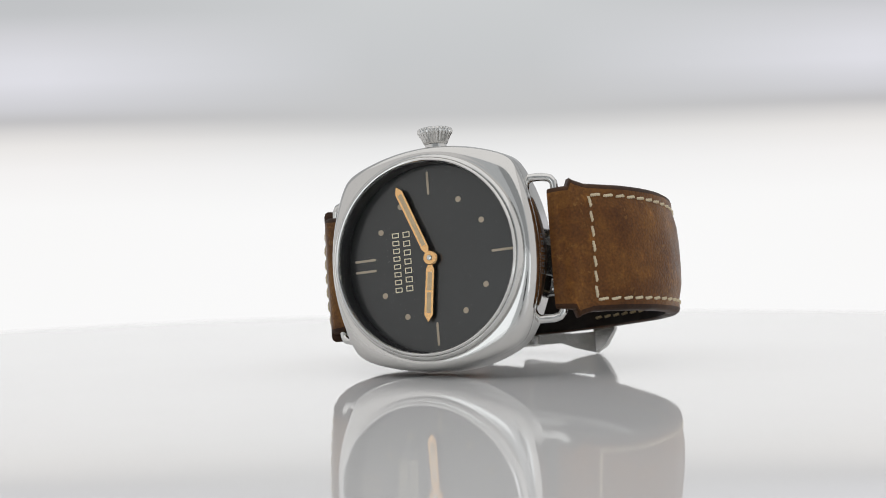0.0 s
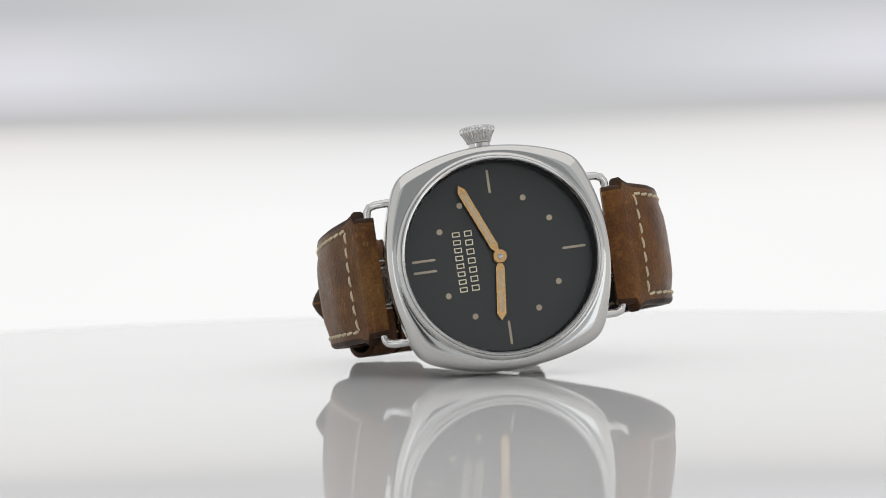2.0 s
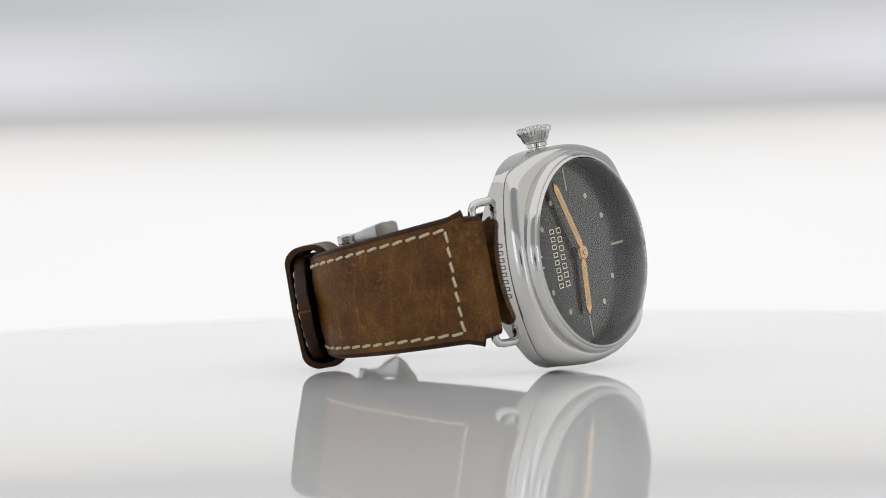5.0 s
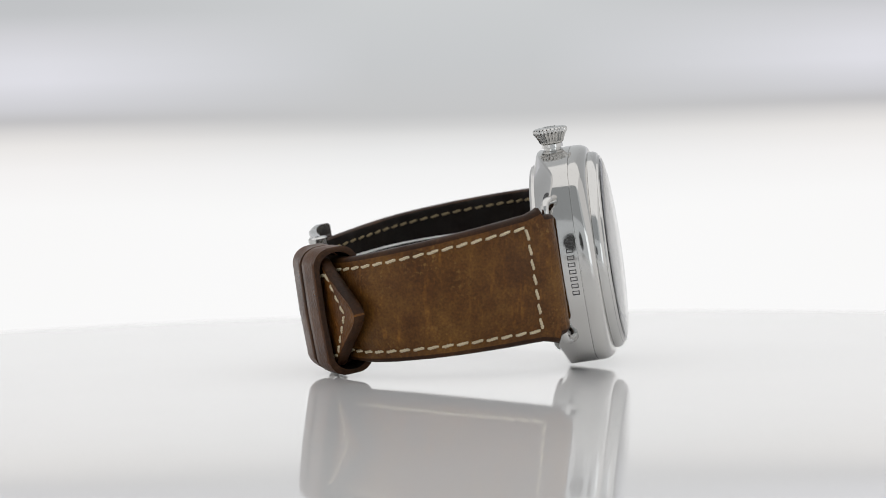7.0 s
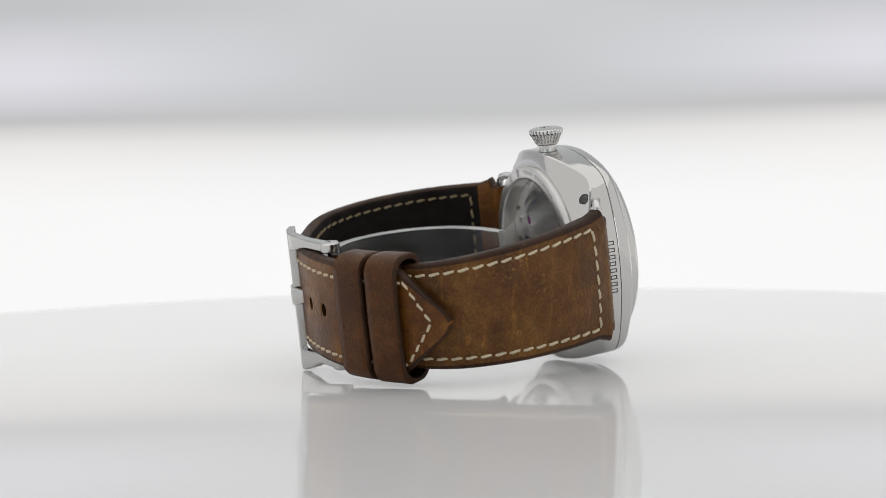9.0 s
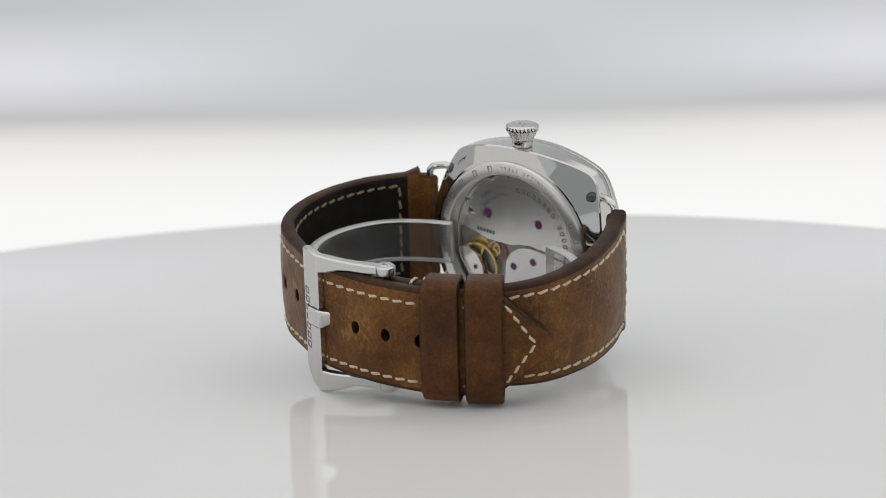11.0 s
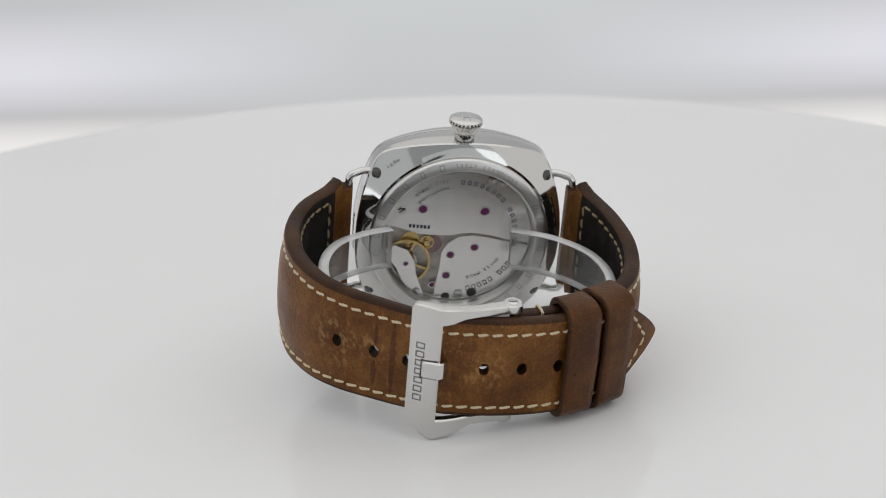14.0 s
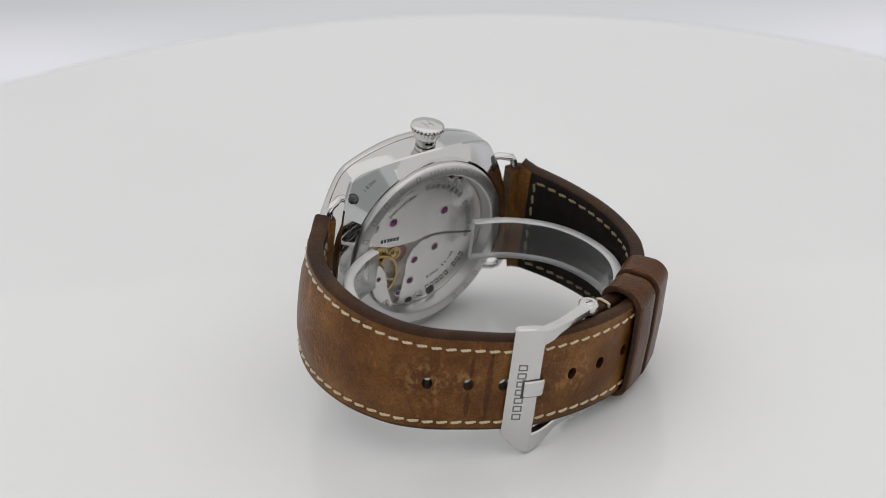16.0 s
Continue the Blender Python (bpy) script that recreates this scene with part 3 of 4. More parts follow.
def build_caseback(watch):
    ring = part("caseback_ring", lathe([(20.3, -9.3), (20.3, -10.2), (20.0, -10.6), (19.8, -10.7), (17.7, -10.85), (17.4, -10.7), (17.3, -10.5), (16.85, -7.4), (16.85, -6.6)], 120), RING_STEEL, watch, "engraved steel caseback ring", angle=30)
    part("engraving", arc_text("STAINLESS STEEL", 19.3, 38, -6, -10.79, 1.25, True), ENGRAVE, ring)
    part("engraving", arc_bars(18.1, -100, -16, 7, -10.82, 1.45, 0.16), ENGRAVE, ring)
    part("engraving", arc_bars(18.1, 62, 150, 9, -10.82, 1.3, 0.14), ENGRAVE, ring)
    glass = part("caseback_glass", lathe([(17.38, -10.6), (17.0, -10.7), (8, -10.74), (0.0001, -10.76)], 72), BACK_CRYSTAL, watch, "flat clear caseback window")
    glass.visible_shadow = False
    move = part("movement", lathe([(17.25, -6.8), (0.0001, -6.8)], 96), plain("grained_base", (0.46, 0.43, 0.40), 0.45, 0.8, 0.25, 500), watch, "hand-wound movement seen through the caseback")
    low, top = -6.8, -7.7
    upper = [(2.2, -16.6), (2.0, -14.6), (1.2, -11.8), (0.2, -8.9), (-0.1, -6.4), (-0.1, -3.6), (-0.2, -1.6), (0.35, 0.4), (0.6, 3.4), (0.1, 7.2), (-0.9, 11.1), (-1.9, 16.6)]
    upper += arc_points(16.75, 96, -82)[1:-1]
    part("bridge", plate(upper, low, top), PLATE, move, "large brushed bridge")
    lower = [(-2.5, 16.6), (-1.5, 11.1), (-0.6, 7.2), (-0.1, 3.4), (-0.6, 0.3), (-2.2, -2.0), (-4.6, -3.3), (-8.4, -3.5), (-12.2, -4.0), (-16.1, -4.4)]
    lower += arc_points(16.75, 194, 99)[1:-1]
    part("bridge", plate(lower, low, top), PLATE, move, "lower brushed bridge with curved edge")
    for x, y, r in ((-2.6, -5.6, 2.3), (-12.6, -14.0, 1.9), (-1.6, -10.6, 2.0)):
        part("gear_wheel", lathe([(r, -6.85), (r, -7.1), (r * 0.8, -7.1), (r * 0.8, -6.95), (r * 0.25, -6.95), (r * 0.25, -7.2), (0.0001, -7.2)], 36, at=(x, y, 0)), BRASS if r < 2.2 else plain("plum_gear", (0.30, 0.20, 0.20), 0.35, 0.8), move, "small train wheel")
    cx, cy = -7.1, -11.4
    wheel = lathe([(5.7, -7.3), (5.7, -7.8), (5.1, -7.8), (5.1, -7.3), (5.7, -7.3)], 48, at=(cx, cy, 0))
    for a in (20, 110):
        one = box(wheel, (-5.2, -0.3, -7.7), (5.2, 0.3, -7.4))
        bmesh.ops.transform(wheel, matrix=pose(cx, cy, 0, 0, 0, a), verts=one)
    part("balance_wheel", wheel, BRASS, move, "gold-coloured balance wheel")
    part("hairspring", lathe([(2.6, -7.5), (2.6, -7.62), (2.35, -7.62), (2.35, -7.5)], 36, at=(cx, cy, 0)), STEEL, move)
    part("movement_rim", lathe([(16.84, -7.0), (16.84, -7.9), (16.55, -7.9), (16.5, -7.72), (16.5, -7.0)], 96), RING_STEEL, move, "narrow polished steel rim")
    part("regulator", tube([(cx - 3.2, cy + 1.0, -7.9), (cx, cy + 2.2, -7.95), (cx + 2.6, cy + 1.2, -7.95), (cx + 3.6, cy - 1.2, -7.9)], 0.22, 8), BRASS, move, "thin brass regulator arm")
    part("escape_wheel", lathe([(1.7, -7.0), (1.7, -7.3), (1.35, -7.3), (1.35, -7.1), (0.4, -7.1), (0.4, -7.5), (0.0001, -7.5)], 32, at=(cx + 4.9, cy + 4.6, 0)), BRASS, move, "small brass escape wheel")
    cock = [(-16.0, -6.4), (-13.5, -7.4), (-9.6, -8.9), (-6.4, -9.4), (-3.6, -11.2), (-2.4, -14.2), (-3.4, -16.2), (-5.6, -15.6), (-8.2, -13.6), (-11.6, -12.0), (-13.4, -10.6)]
    part("balance_cock", plate(cock, -8.0, -8.5, 0.15), PLATE, move, "brushed balance cock")
    for x, y, r in ((6.4, -8.3, 0.95), (6.0, 5.8, 0.95), (-5.2, -1.2, 0.8), (-3.2, 4.2, 0.8), (-10.5, -1.8, 0.8), (-13.0, -4.9, 0.6), (cx, cy, 0.5)):
        z = -8.52 if (x, y) == (cx, cy) else top
        bm = lathe([(r * 1.35, z + 0.02), (r * 1.3, z - 0.06), (r, z - 0.06), (r * 0.95, z + 0.0)], 24, at=(x, y, 0))
        jewel = part("jewel_setting", bm, STEEL, move)
        part("jewel", lathe([(r, z - 0.02), (r * 0.6, z - 0.09), (r * 0.3, z - 0.09), (0.0001, z - 0.03)], 24, at=(x, y, 0)), RUBY, jewel, "purple-red ruby bearing jewel")
    for x, y, r in ((15.3, -7.1, 1.0), (14.4, 6.9, 1.1), (13.4, 9.5, 1.0), (6.0, -13.1, 0.95), (8.6, -14.2, 0.7), (-15.4, 1.3, 1.15), (-14.2, -8.6, 0.9), (15.8, -2.2, 0.3)):
        z = -8.5 if (x, y) == (-14.2, -8.6) else top
        bm = lathe([(r, z + 0.02), (r, z - 0.16), (r * 0.85, z - 0.22), (0.0001, z - 0.22)], 24, at=(x, y, 0))
        screw = part("movement_screw", bm, STEEL, move, "polished slotted screw")
        bm = bmesh.new()
        box(bm, (-r * 0.8, -0.11, z - 0.235), (r * 0.8, 0.11, z - 0.2))
        bm.transform(pose(x, y, 0, 0, 0, 40 * x))
        part("slot", bm, RECESS_SHADE, screw)
    # flat dark discs put the shade of two recesses on the bridge
    for x, y, r in ((-16.0, -1.6, 1.0), (-14.9, 4.4, 1.15)):
        part("recess", lathe([(r, top - 0.012), (0.0001, top - 0.014)], 20, at=(x, y, 0)), RECESS_SHADE, move, "flat dark disc for the shade of a round recess")
    zt = top - 0.03
    part("printing", arc_bars(12.7, 1, 100, 16, zt, 1.05, 0.17, (8,)), INK, move, "dark blue lettering as plain bars")
    part("printing", arc_text("TWENTY-ONE", 12.6, -14, -49, zt, 1.15, True), INK, move, "dark blue lettering")
    part("printing", arc_text("(21) JEWELS", 14.3, -14, -45, zt, 1.15, True), INK, move, "dark blue lettering")
    part("printing", arc_text("SWISS MADE", 11.0, 123, 164, zt, 1.1), INK, move, "dark blue lettering")
    part("printing", arc_bars(13.6, 121, 166, 9, zt, 1.2, 0.18, (3,)), INK, move, "dark blue lettering as plain bars")
    bm = bmesh.new()
    for k in range(6):
        box(bm, (1.75 - 0.06 * k, -11.2 + 0.85 * k, zt - 0.02), (2.6 - 0.06 * k, -10.65 + 0.85 * k, zt + 0.02))
    part("printing", bm, INK, move)
    return move


def build_case_marks(watch):
    """Engraved numbers on the case's two strap sides, as plain bars, and the depth mark on a back corner."""
    case = next(o for o in watch.children if o.name.startswith("case") and "back" not in o.name)
    bm = bmesh.new()
    for k, ch in enumerate("100m"):
        a = radians(-45.5 + 2.2 * k)
        seat, slope = back_seat(23.2 * math.cos(a), 23.2 * math.sin(a))
        right, up = Vector((-math.sin(a), math.cos(a), 0)), Vector((math.cos(a), math.sin(a), slope)).normalized()
        m = Matrix((right, up, right.cross(up))).transposed().to_4x4()
        m.translation = seat + right.cross(up) * 0.03
        me = glyph(ch).copy()
        me.transform(m @ Matrix.Diagonal((1.25, 1.25, 1.25, 1)))
        bm.from_mesh(me)
        bpy.data.meshes.remove(me)
    part("engraving", bm, RECESS_SHADE, case, "small engraved depth mark")
    for side, n in ((1, 8), (-1, 6)):
        bm = bmesh.new()
        for k in range(n):
            x = side * (5.2 - 10.4 * k / 7)
            y = side * (23.27 - x * x / 88)
            near, far = min(y, y + side * 0.09), max(y, y + side * 0.09)
            for e in (-0.36, 0.36):
                box(bm, (x + e - 0.09, near, -3.9), (x + e + 0.09, far, -2.4))
            for z in (-3.9, -2.58):
                box(bm, (x - 0.27, near, z), (x + 0.27, far, z + 0.18))
        part("engraving", bm, RECESS_SHADE, case, "engraved number as plain bars")


# strap lines in the watch's side view: y towards 12 o'clock, z out of the dial
LONG = Path([(-24.2, -5.3), (-27.6, -5.5), (-31.4, -9.0), (-37.3, -16.4), (-40.5, -26.5), (-40.0, -37.2), (-36.2, -46.2), (-30.7, -52.0), (-23.5, -56.4), (-17, -59.8), (-10.6, -62.2), (-1.6, -63.2),
             (6.2, -63.0), (14, -61.6), (21.7, -58.3), (28.7, -54.0), (33.6, -50.5), (37.4, -47.3)])
PAD = lambda s: mix(s, (0, 6, 8, 14, 42, 60), (0, 0, 0.6, 1.5, 1.5, 0))
SHORT = Path([(24.2, -5.3), (27.8, -6.1), (30.6, -11.7), (33.6, -19.8), (35.3, -30), (34.2, -40), (31.0, -46.6), (25, -52.2), (17.5, -56.4), (10, -58.8), (4.6, -59.6)])
HOLES = [LONG.near(y, z) for y, z in ((-30.6, -51.9), (-23.5, -56.4), (-17, -59.8), (-1.6, -63.2), (6.2, -63.0), (13.9, -61.4))]


def swell(s, x, w):
    """How far the padded face stands out at x across a strap of half width w."""
    return PAD(s) * mix(abs(x) / w, (0, 0.25, 0.5, 0.74, 0.8), (0.64, 0.62, 0.5, 0.06, 0))


def strap_shape(path, width, thick, drop, pad, step=1.2, point=0.0, holes=()):
    """A padded leather strap along a path. width, thick, drop: by length along the path. Buckle holes go through it."""
    s1 = path.length
    n = max(4, int(s1 / step))
    ss = sorted({round(s1 * k / n, 3) for k in range(n + 1) if not any(abs(s1 * k / n - h) < 1.7 for h in holes)} | {round(h + e, 3) for h in holes for e in (-1.45, 0, 1.45)} | {round(s1 - e, 3) for e in (0.15, 0.4, 0.8, 1.6, 2.3) if point} | {4.6, 5.0, 5.35, 5.9})
    prof = [(-1, -0.78), (-0.97, -0.95), (-0.9, -1), (-0.45, -1), (-0.14, -1), (0.14, -1), (0.45, -1), (0.9, -1), (0.97, -0.95), (1, -0.78), (1, -0.22), (0.97, -0.06), (0.92, 0),
            (0.86, 0), (0.8, -0.03), (0.74, 0.06), (0.5, 0.5), (0.25, 0.62), (0.14, 0.64), (-0.14, 0.64), (-0.25, 0.62), (-0.5, 0.5), (-0.74, 0.06), (-0.8, -0.03), (-0.86, 0), (-0.92, 0), (-0.97, -0.06), (-1, -0.22)]
    under, over = 4, 18
    mats = []
    for (a, b), (c, d) in zip(prof, prof[1:] + prof[:1]):
        mats.append(2 if (b + d) / 2 < -0.9 else (1 if abs((a + c) / 2) > 0.93 else 0))
    bm = bmesh.new()
    rows, faces = [], {}
    for s in ss:
        w, th, dr = width(s), thick(s), drop(s)
        if point and s1 - s < point:
            near = (s1 - s) / point
            w *= max(0.02, 0.85 * near + 0.15 * math.sqrt(max(0, 1 - (1 - min(1, near * 3.5)) ** 2)))
        rows.append([bm.verts.new(path.to3(s, dr + a * w, b * th if b < 0 else b * pad(s))) for a, b in prof])
    m = len(prof)
    for i in range(len(rows) - 1):
        cut = any(abs((ss[i] + ss[i + 1]) / 2 - h) < 1.4 for h in holes)
        for j in range(m):
            if cut and j in (under, over):
                continue
            f = bm.faces.new((rows[i][j], rows[i][(j + 1) % m], rows[i + 1][(j + 1) % m], rows[i + 1][j]))
            f.material_index = 0 if mats[j] == 2 and ss[i] < 7.5 else mats[j]
    bm.faces.new(rows[0])
    bm.faces.new(rows[-1])
    return bm


def hole_lining(path, s, x, th, half, lift):
    """The leather round one buckle hole, from the strap's face to its back."""
    bm = bmesh.new()
    n = 24
    rings = []
    for out, h in ((1, 0.0), (0, 0.0), (0, -0.25), (0, -th + 0.1), (0, -th), (1, -th)):
        ring = []
        for k in range(n):
            a = 2 * math.pi * k / n
            c, d = math.cos(a), math.sin(a)
            if out:
                q = 1 / max(abs(c), abs(d))
                ring.append(path.to3(s + 1.5 * c * q, x + (half + 0.05) * d * q, lift + 0.01 if h == 0 else h - 0.01))
            else:
                ring.append(path.to3(s + 1.1 * c, x + 1.4 * d, lift - 0.1 if h == 0 else h))
        rings.append(ring)
    return rings_mesh(rings, bm=bm, mats=[0, 1, 1, 1, 2])


def stitch_mesh(material):
    """One stitch of two twisted strands that dives into the leather at both ends."""
    bm = bmesh.new()
    for phase in (0, math.pi):
        pts = []
        for k in range(9):
            t = -1 + k / 4
            a = phase + 2.4 * math.pi * t
            r = 0.17
            pts.append((1.18 * t, r * math.cos(a), 0.0 - 0.45 * abs(t) ** 4 + r * math.sin(a)))
        tube(pts, 0.22, 6, bm)
    me = bpy.data.meshes.new("stitch")
    bm.to_mesh(me)
    bm.free()
    me.materials.append(material)
    smooth(me, 80)
    return me


STITCH, STITCH_IN = stitch_mesh(THREAD), stitch_mesh(THREAD_DIM)


def stitch_row(strap, points, out, mesh=None):
    """Slanted stitches through points; out: the way up from the leather at each."""
    for a, b, n in zip(points, points[1:], out):
        d = (b - a)
        x = d.normalized()
        z = (n - x * n.dot(x)).normalized()
        y = z.cross(x)
        k = d.length / 3.0
        m = Matrix((x * k, y, z)).transposed().to_4x4()
        m.translation = (a + b) / 2
        ob = new("stitch", mesh or STITCH)
        ob.parent = strap
        ob.matrix_basis = WATCH @ m @ pose(0, 0, 0, 0, 0, 9)


def edge_run(path, s0, s1, x_at, h):
    n = max(1, round(abs(s1 - s0) / 3.0))
    ss = [s0 + (s1 - s0) * k / n for k in range(n + 1)]
    pts = [path.to3(s, x_at(s), h(s)) for s in ss]
    outs = []
    for a, b in zip(ss, ss[1:]):
        _, _, nn = path.frame_at((a + b) / 2)
        outs.append(Vector((0, nn.x, nn.y)) * (1 if h(s0) > -1 else -1))
    return pts, outs


def cross_run(path, s, x0, x1, h, w=None):
    n = max(1, round(abs(x1 - x0) / 3.0))
    xs = [x0 + (x1 - x0) * k / n for k in range(n + 1)]
    pts = [path.to3(s, x, h + (swell(s, x - (x0 + x1) / 2, w) if w else 0)) for x in xs]
    _, _, nn = path.frame_at(s)
    return pts, [Vector((0, nn.x, nn.y)) * (1 if h > -1 else -1)] * n


LONG_W = lambda s: mix(s, (0, 4.6, 5.0, 5.35, 5.9, 8.5, 14, 77, 200), (12.4, 12.7, 13.7, 14.35, 14.0, 13.2, 13.0, 11.4, 11.2))
LONG_T = lambda s: mix(s, (0, 8, 40, 60, 75, 200), (3.0, 3.7, 3.4, 3.0, 2.6, 2.5))
LONG_D = lambda s: mix(s, (0, 12, 35, 60, 75, 110, 150), (-0.4, -0.6, -0.9, -1.3, -1.5, -1.6, -1.4))
SHORT_W = lambda s: mix(s, (0, 4.6, 5.0, 5.35, 5.9, 8.5, 12, 52, 92), (12.3, 12.6, 13.5, 14.15, 13.85, 13.1, 12.9, 10.9, 10.9))
SHORT_T = lambda s: mix(s, (0, 8, 40, 60, 90), (3.0, 3.7, 3.5, 3.2, 2.7))
SHORT_D = lambda s: mix(s, (0, 10, 50, 90), (-0.2, -0.2, -1.5, -1.6))
INSET = 2.35


def build_straps(watch):
    s_end = LONG.length
    bm = strap_shape(LONG, LONG_W, LONG_T, LONG_D, PAD, point=12, holes=HOLES)
    long = part("long_strap", bm, [LEATHER_TAIL, EDGE, LINING], watch, "worn brown leather strap half with buckle holes and pointed tip", angle=50)
    bm = strap_shape(SHORT, SHORT_W, SHORT_T, SHORT_D, PAD)
    short = part("short_strap", bm, [LEATHER, EDGE, LINING], watch, "brown leather strap half with cream stitching", angle=50)
    for strap, path, W, T, D, first, last in ((long, LONG, LONG_W, LONG_T, LONG_D, LONG.near(-31.5, -9.8), s_end - 10), (short, SHORT, SHORT_W, SHORT_T, SHORT_D, SHORT.near(29.9, -10.6), SHORT.length - 4)):
        for side in (1, -1):
            inset = lambda s: mix(s, (25, 60), (INSET, INSET + 0.9)) if side > 0 and strap is long else INSET
            stitch_row(strap, *edge_run(path, first, last, lambda s: D(s) + side * (W(s) - inset(s)), lambda s: 0.05))
            stitch_row(strap, *edge_run(path, first + 1, last - 45 if strap is long else last - 8, lambda s: D(s) + side * (W(s) - INSET), lambda s: -T(s) - 0.03), mesh=STITCH_IN)
        w = W(first) - INSET
        stitch_row(strap, *cross_run(path, first, D(first) - w, D(first) + w, 0.06, W(first)))
        stitch_row(strap, *cross_run(path, first + 1, D(first) - w, D(first) + w, -T(first) - 0.03), mesh=STITCH_IN)
    # stitches to the point
    for side in (1, -1):
        a = LONG.to3(s_end - 10, LONG_D(150) + side * 8.6, 0.05)
        b = LONG.to3(s_end - 3.8, LONG_D(150), 0.05)
        n = 4
        pts = [a.lerp(b, k / n) for k in range(n + 1)]
        _, _, nn = LONG.frame_at(s_end - 6)
        stitch_row(long, pts, [Vector((0, nn.x, nn.y))] * n)
    for s in HOLES:
        part("buckle_hole", hole_lining(LONG, s, LONG_D(s), LONG_T(s), 0.14 * LONG_W(s), 0.64 * PAD(s)), [LEATHER_TAIL, EDGE, LINING], long, "oval buckle hole with dark rim")
    for k, (s, lo, hi, wide) in enumerate(((HOLES[1] + 0.2, -8.0, -1.9, 1.5), (HOLES[1] + 4.2, -8.5, 8.0, 1.7), (HOLES[1] + 0.3, 1.7, 6.5, 1.3))):
        n, rows = 14, []
        for i in range(n + 1):
            x = lo + (hi - lo) * i / n
            half = 0.5 * wide * math.sin(math.pi * (0.06 + 0.88 * i / n)) ** 0.7 * (0.75 + 0.25 * math.sin(3.1 * i + k))
            mid = s + 0.07 * math.sin(0.9 * i + 2 * k)
            lift = 0.012 + swell(mid, x, LONG_W(s))
            rows.append([LONG.to3(mid - half, LONG_D(s) + x, lift), LONG.to3(mid, LONG_D(s) + x, lift + 0.015), LONG.to3(mid + half, LONG_D(s) + x, lift)])
        part("crease", rings_mesh(rows, False), LEATHER_LOOP, long, "dark crease worn across the leather")
    return long, short


def loop_shape(path, s0, s1, half, drop, lo, hi, thick):
    """A closed leather band round the strap, from s0 to s1."""
    def section(s, grow):
        pts = []
        w, b, t, r = half + grow, lo - grow, hi + grow, 3.2
        corners = ((w - r, b + r, -90), (w - r, t - r, 0), (0, t - r, 90), (-w + r, t - r, 90), (-w + r, b + r, 180), (0, b + r, 270))
        for cx, ch, a0 in corners:
            for k in range(7 if cx else 1):
                a = radians(a0 + 90 * k / 6)
                x, h = cx + r * math.cos(a), ch + r * math.sin(a)
                pts.append(path.to3(s, drop + x, h + (0.8 if h > -3 else -0.5) * (1 - (x / w) ** 4)))
        return pts
    n = 4
    ss = [s0 + (s1 - s0) * k / n for k in range(n + 1)]
    outer = [section(s0 + 0.02, thick - 0.35)] + [section(s, thick) for s in [s0 + 0.35] + ss[1:-1] + [s1 - 0.35]] + [section(s1 - 0.02, thick - 0.35)]
    inner = [section(s, 0) for s in (s1, s0)]
    rings = outer + inner + [outer[0]]
    m = len(outer)
    mats = [1] + [0] * (m - 3) + [1] + [1, 2, 1]
    bm = rings_mesh(rings, mats=mats)
    bmesh.ops.remove_doubles(bm, verts=bm.verts, dist=1e-5)
    return bm


def build_loops(watch):
    a = LONG.near(18.6, -60)
    part("strap_loop", loop_shape(LONG, a - 4.2, a + 3.6, 12.3, -1.5, -6.5, 0.3, 0.95), [LEATHER_LOOP, EDGE, LINING], watch, "brown leather keeper loop", angle=50)
    part("strap_loop", loop_shape(LONG, a + 4.7, a + 12.4, 12.4, -1.5, -6.7, 0.4, 1.0), [LEATHER_LOOP, EDGE, LINING], watch, "brown leather keeper loop", angle=50)


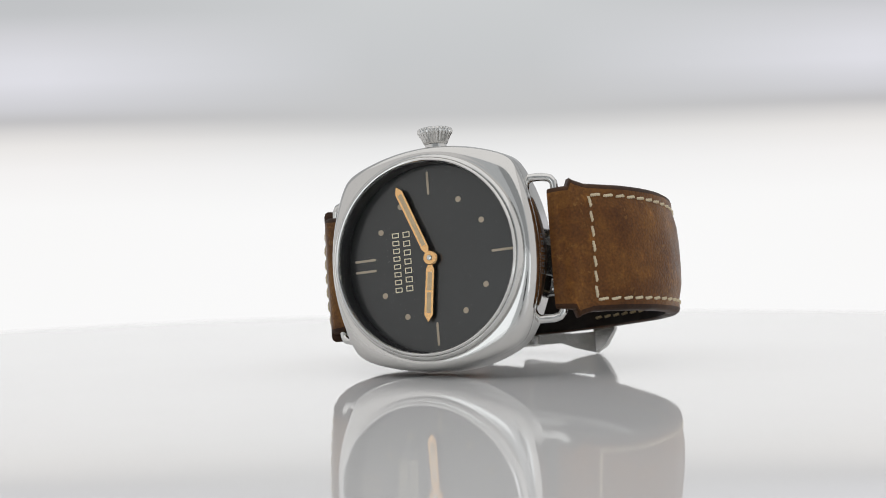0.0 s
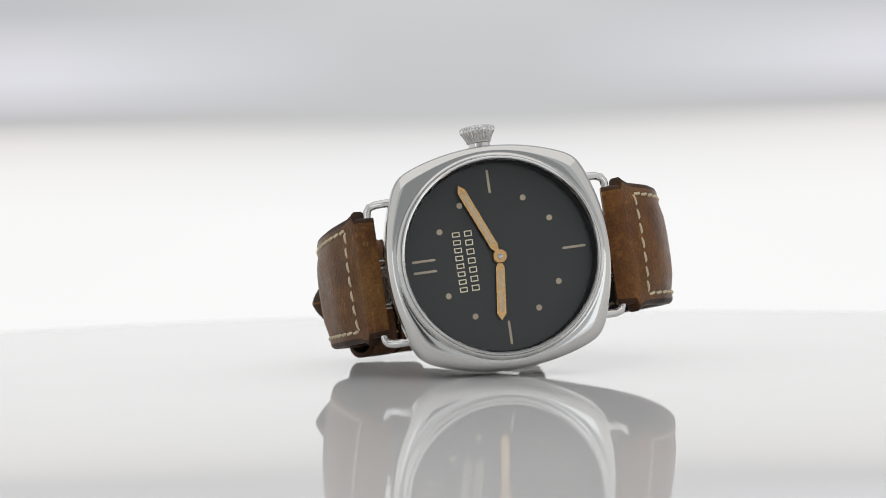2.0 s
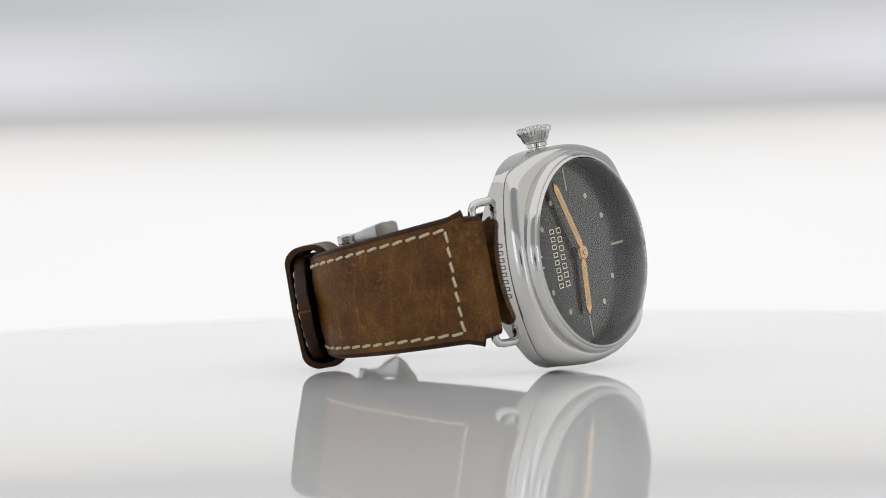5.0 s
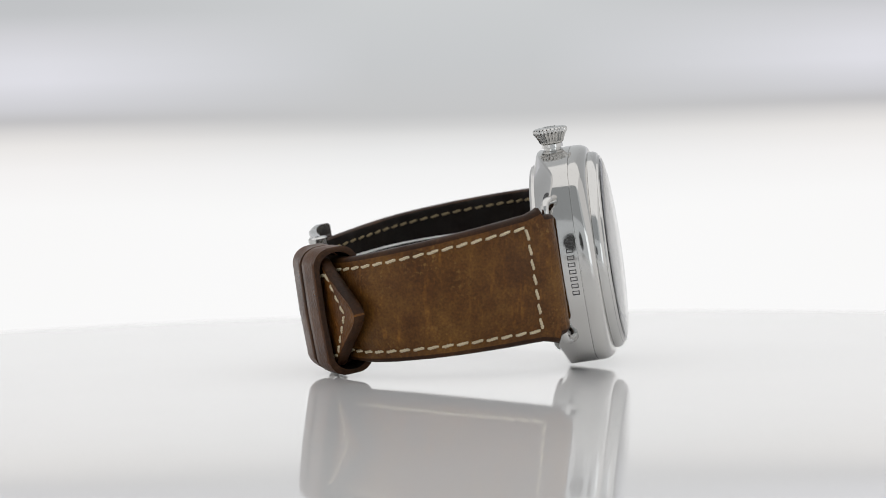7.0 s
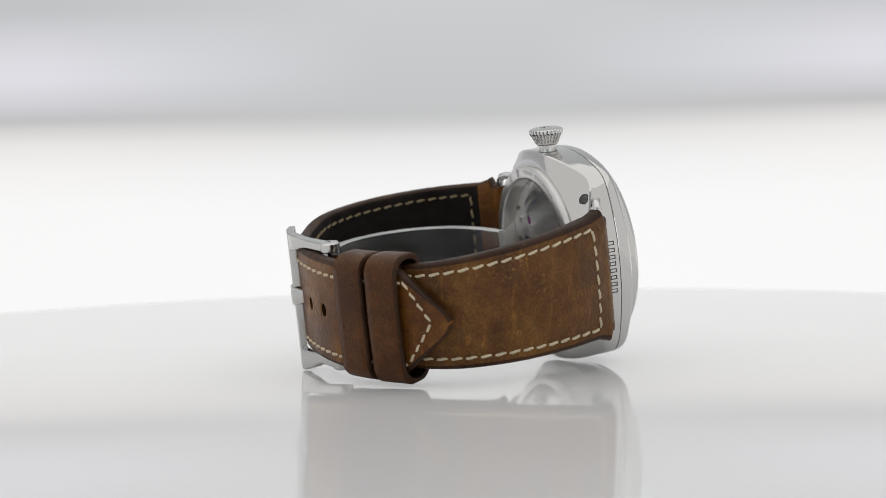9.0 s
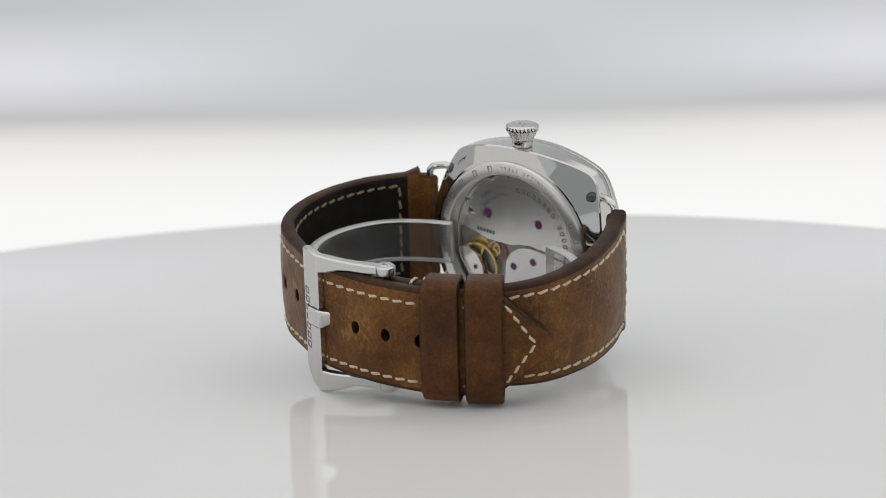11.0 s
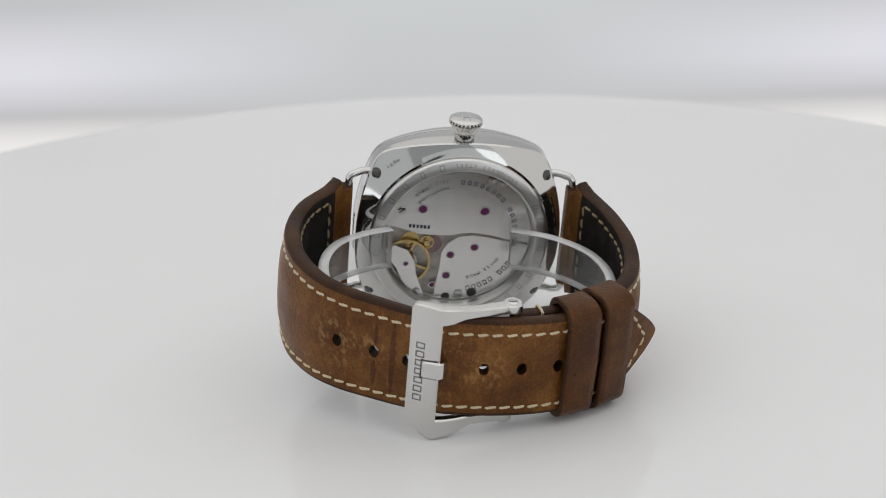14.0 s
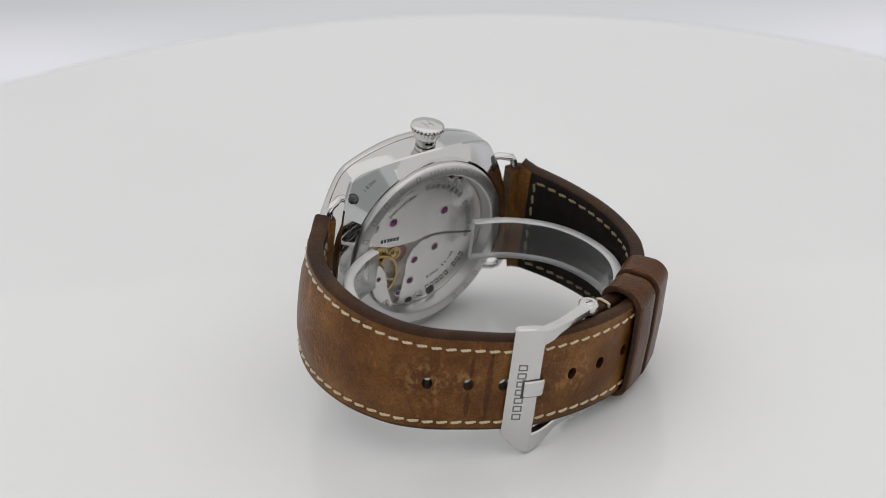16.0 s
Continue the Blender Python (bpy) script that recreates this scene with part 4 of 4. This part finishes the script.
def build_buckle(watch):
    s0, s_pin = LONG.near(-18.0, -59.3) + 0.4, LONG.near(3.9, -63)
    c = -1.4
    bm = bmesh.new()

    def band(cells, e=0.3):
        """A curved bar: (s, x_low, x_high, h_low, h_high) stations."""
        rings = []
        for s, x0, x1, h0, h1 in cells:
            rings.append([LONG.to3(s, x, h) for x, h in ((x0, h0), (x1, h0), (x1, h1 - e), (x1 - e, h1), (x0 + e, h1), (x0, h1 - e))])
        rings_mesh(rings, True, (True, True), bm)
    # front bar, its lower corner cut at a slant
    band([(s0 + 1.3, -13.2, 12.3, 0.15, 0.9), (s0 + 1.8, -13.9, 12.8, 0.1, 1.3), (s0 + 2.4, -14.4, 13.0, 0.1, 1.5), (s0 + 5.0, -17.0, 13.1, 0.1, 1.75), (s0 + 7.4, -18.2, 12.6, 0.1, 1.7), (s0 + 7.7, -18.2, 12.6, 0.1, 1.4)])
    for a0, b0, a1, b1, a2, b2, a3, b3 in ((8.6, 12.6, 9.0, 12.5, 9.8, 12.2, 10.0, 12.0), (-18.2, -13.4, -17.6, -13.4, -16.8, -13.4, -15.4, -13.1)):
        band([(s0 + 7.5, a0, b0, 0.0, 1.6), (s0 + 9.6, a1, b1, -0.7, 1.1), (s0 + 12, a2, b2, -1.6, 0.2), (s0 + 15, a3, b3, -2.8, -0.8), (s_pin - 2.2, a3, b3, -4.4, -2.0), (s_pin, a3, b3, -5.2, -2.5), (s_pin + 0.4, a3, b3, -5.2, -2.7)])
    p = LONG.to3(s_pin, 0, -4.0)
    for lo, hi in ((10.0, 12.1), (-15.5, -13.1)):
        lathe([(0.0001, lo), (1.9, lo), (2.1, lo + 0.25), (2.1, hi - 0.3), (1.8, hi), (0.0001, hi)], 28, "x", (0, p.y, p.z), bm)
    lathe([(0.7, -13), (0.7, 11)], 14, "x", (0, p.y, p.z), bm)
    buckle = part("buckle", bm, BUCKLE_STEEL, watch, "large polished steel tang buckle", angle=30)
    # tongue folded over the bar
    bm = bmesh.new()
    band([(s0 + 4.4, c - 1.9, c + 1.8, 1.6, 2.0), (s0 + 4.8, c - 2.0, c + 1.9, 1.6, 2.3), (s0 + 7.9, c - 2.0, c + 1.9, 1.4, 2.3), (s0 + 8.5, c - 1.9, c + 1.8, 0.6, 1.9), (s0 + 8.9, c - 1.6, c + 1.5, -0.6, 0.9), (s0 + 9.6, c - 1.1, c + 1.0, -1.4, -0.5), (s_pin, c - 1.1, c + 1.0, -4.4, -3.4)])
    # a dark slab laid on the bar imitates the shaded gap beside the tongue
    slot = bmesh.new()
    rings_mesh([[LONG.to3(s, x, h) for x, h in ((c - 2.25, 1.5), (c + 2.15, 1.5), (c + 2.15, 1.80), (c - 2.25, 1.80))] for s in (s0 + 4.05, s0 + 7.3)], True, (True, True), slot)
    part("notch_shade", slot, RECESS_SHADE, buckle, "dark slab painted as the shaded gap round the tongue")
    part("tongue", bm, BUCKLE_STEEL, buckle, "polished steel buckle tongue", angle=30)
    screw = part("buckle_screw", lathe([(0.0001, 12.18), (0.95, 12.18), (1.1, 12.1)], 20, "x", (0, p.y, p.z)), STEEL_SATIN, buckle, "slotted buckle screw")
    bm = bmesh.new()
    box(bm, (12.17, p.y - 0.85, p.z - 0.16), (12.21, p.y + 0.85, p.z + 0.16))
    part("slot", bm, RECESS_SHADE, screw)
    # maker's lettering as plain bars
    bm = bmesh.new()
    for k in range(7):
        x = -8.4 + 13.0 * k / 6.4
        one = bmesh.new()
        hollow(one, 0, 0.95, 1.45, 1.8, 0.26, 0.06)
        for v in one.verts:
            v.co = LONG.to3(s0 + 4.7 - v.co.y, x + v.co.x, 1.70 - 0.09 * v.co.y + v.co.z)
        me = bpy.data.meshes.new("bars")
        one.to_mesh(me)
        one.free()
        bm.from_mesh(me)
        bpy.data.meshes.remove(me)
    part("engraving", bm, plain("grey_engraving", (0.16, 0.16, 0.16), 0.5), buckle, "engraved lettering as plain bars")
    # thread that holds the strap end round the pin
    s = SHORT.length - 5.5
    hoop = [SHORT.to3(s, x, h) for x, h in ((8.6, 0.1), (9.25, 0.12), (9.5, -0.5), (9.5, -2.2), (9.2, -2.9), (8.6, -2.9))]
    hoop = [p + Vector((-1.6 + 1.75, 0, 0)) for p in hoop]
    part("binding_thread", tube(hoop, 0.3, 8), THREAD, watch, "cream binding thread")
    return buckle


def wristwatch():
    watch = empty("wristwatch", "steel wristwatch with black dial and brown leather strap, on its side", "wristwatch")
    build_case(watch)
    build_dial_marks(watch)
    build_hands(watch)
    build_crown(watch)
    build_lugs(watch)
    build_caseback(watch)
    build_case_marks(watch)
    build_straps(watch)
    build_loops(watch)
    build_buckle(watch)
    return watch


def watch_holder():
    """A springy C-shaped band of clear plastic inside the strap."""
    ring = Path([(-15.7, -11.6), (-22, -14.5), (-28.5, -20), (-32.0, -29), (-31.5, -39), (-27, -47), (-18, -53), (-8, -55.6), (2, -55.8), (12, -54), (21, -49.5), (27.5, -42), (29.5, -33), (27, -23), (20, -15.5), (11.6, -11.6)])
    prof = [(-6.0, -0.9), (-5.8, -1.1), (3.4, -1.1), (3.6, -0.9), (3.6, 0.9), (3.4, 1.1), (-5.8, 1.1), (-6.0, 0.9)]
    n = 90
    rings = [[ring.to3(ring.length * k / n, x + 1.4 * math.sin(math.pi * k / n), h) for x, h in prof] for k in range(n + 1)]
    bm = rings_mesh(rings, True, (True, True), mats=[1, 0, 1, 1, 1, 0, 1, 1])
    for f in bm.faces:
        if len(f.verts) > 4:
            f.material_index = 1
    bm.transform(WATCH)
    bmesh.ops.recalc_face_normals(bm, faces=bm.faces)
    me = bpy.data.meshes.new("watch_holder")
    bm.to_mesh(me)
    bm.free()
    me.materials.append(ACRYLIC)
    me.materials.append(FROSTED)
    smooth(me, 50)
    return tagged(new("watch_holder", me), "clear plastic C-shaped spring band inside the strap loop", "watch holder")


studio()
added_light_tent()
table = display_table()
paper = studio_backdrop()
watch = wristwatch()
holder = watch_holder()


def motions():
    spin = [(t, pose(0, 0, 0, 0, 0, a)) for t, a in TURN]
    walk(watch, spin)
    walk(holder, spin)
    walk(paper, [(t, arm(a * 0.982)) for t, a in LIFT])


motions()
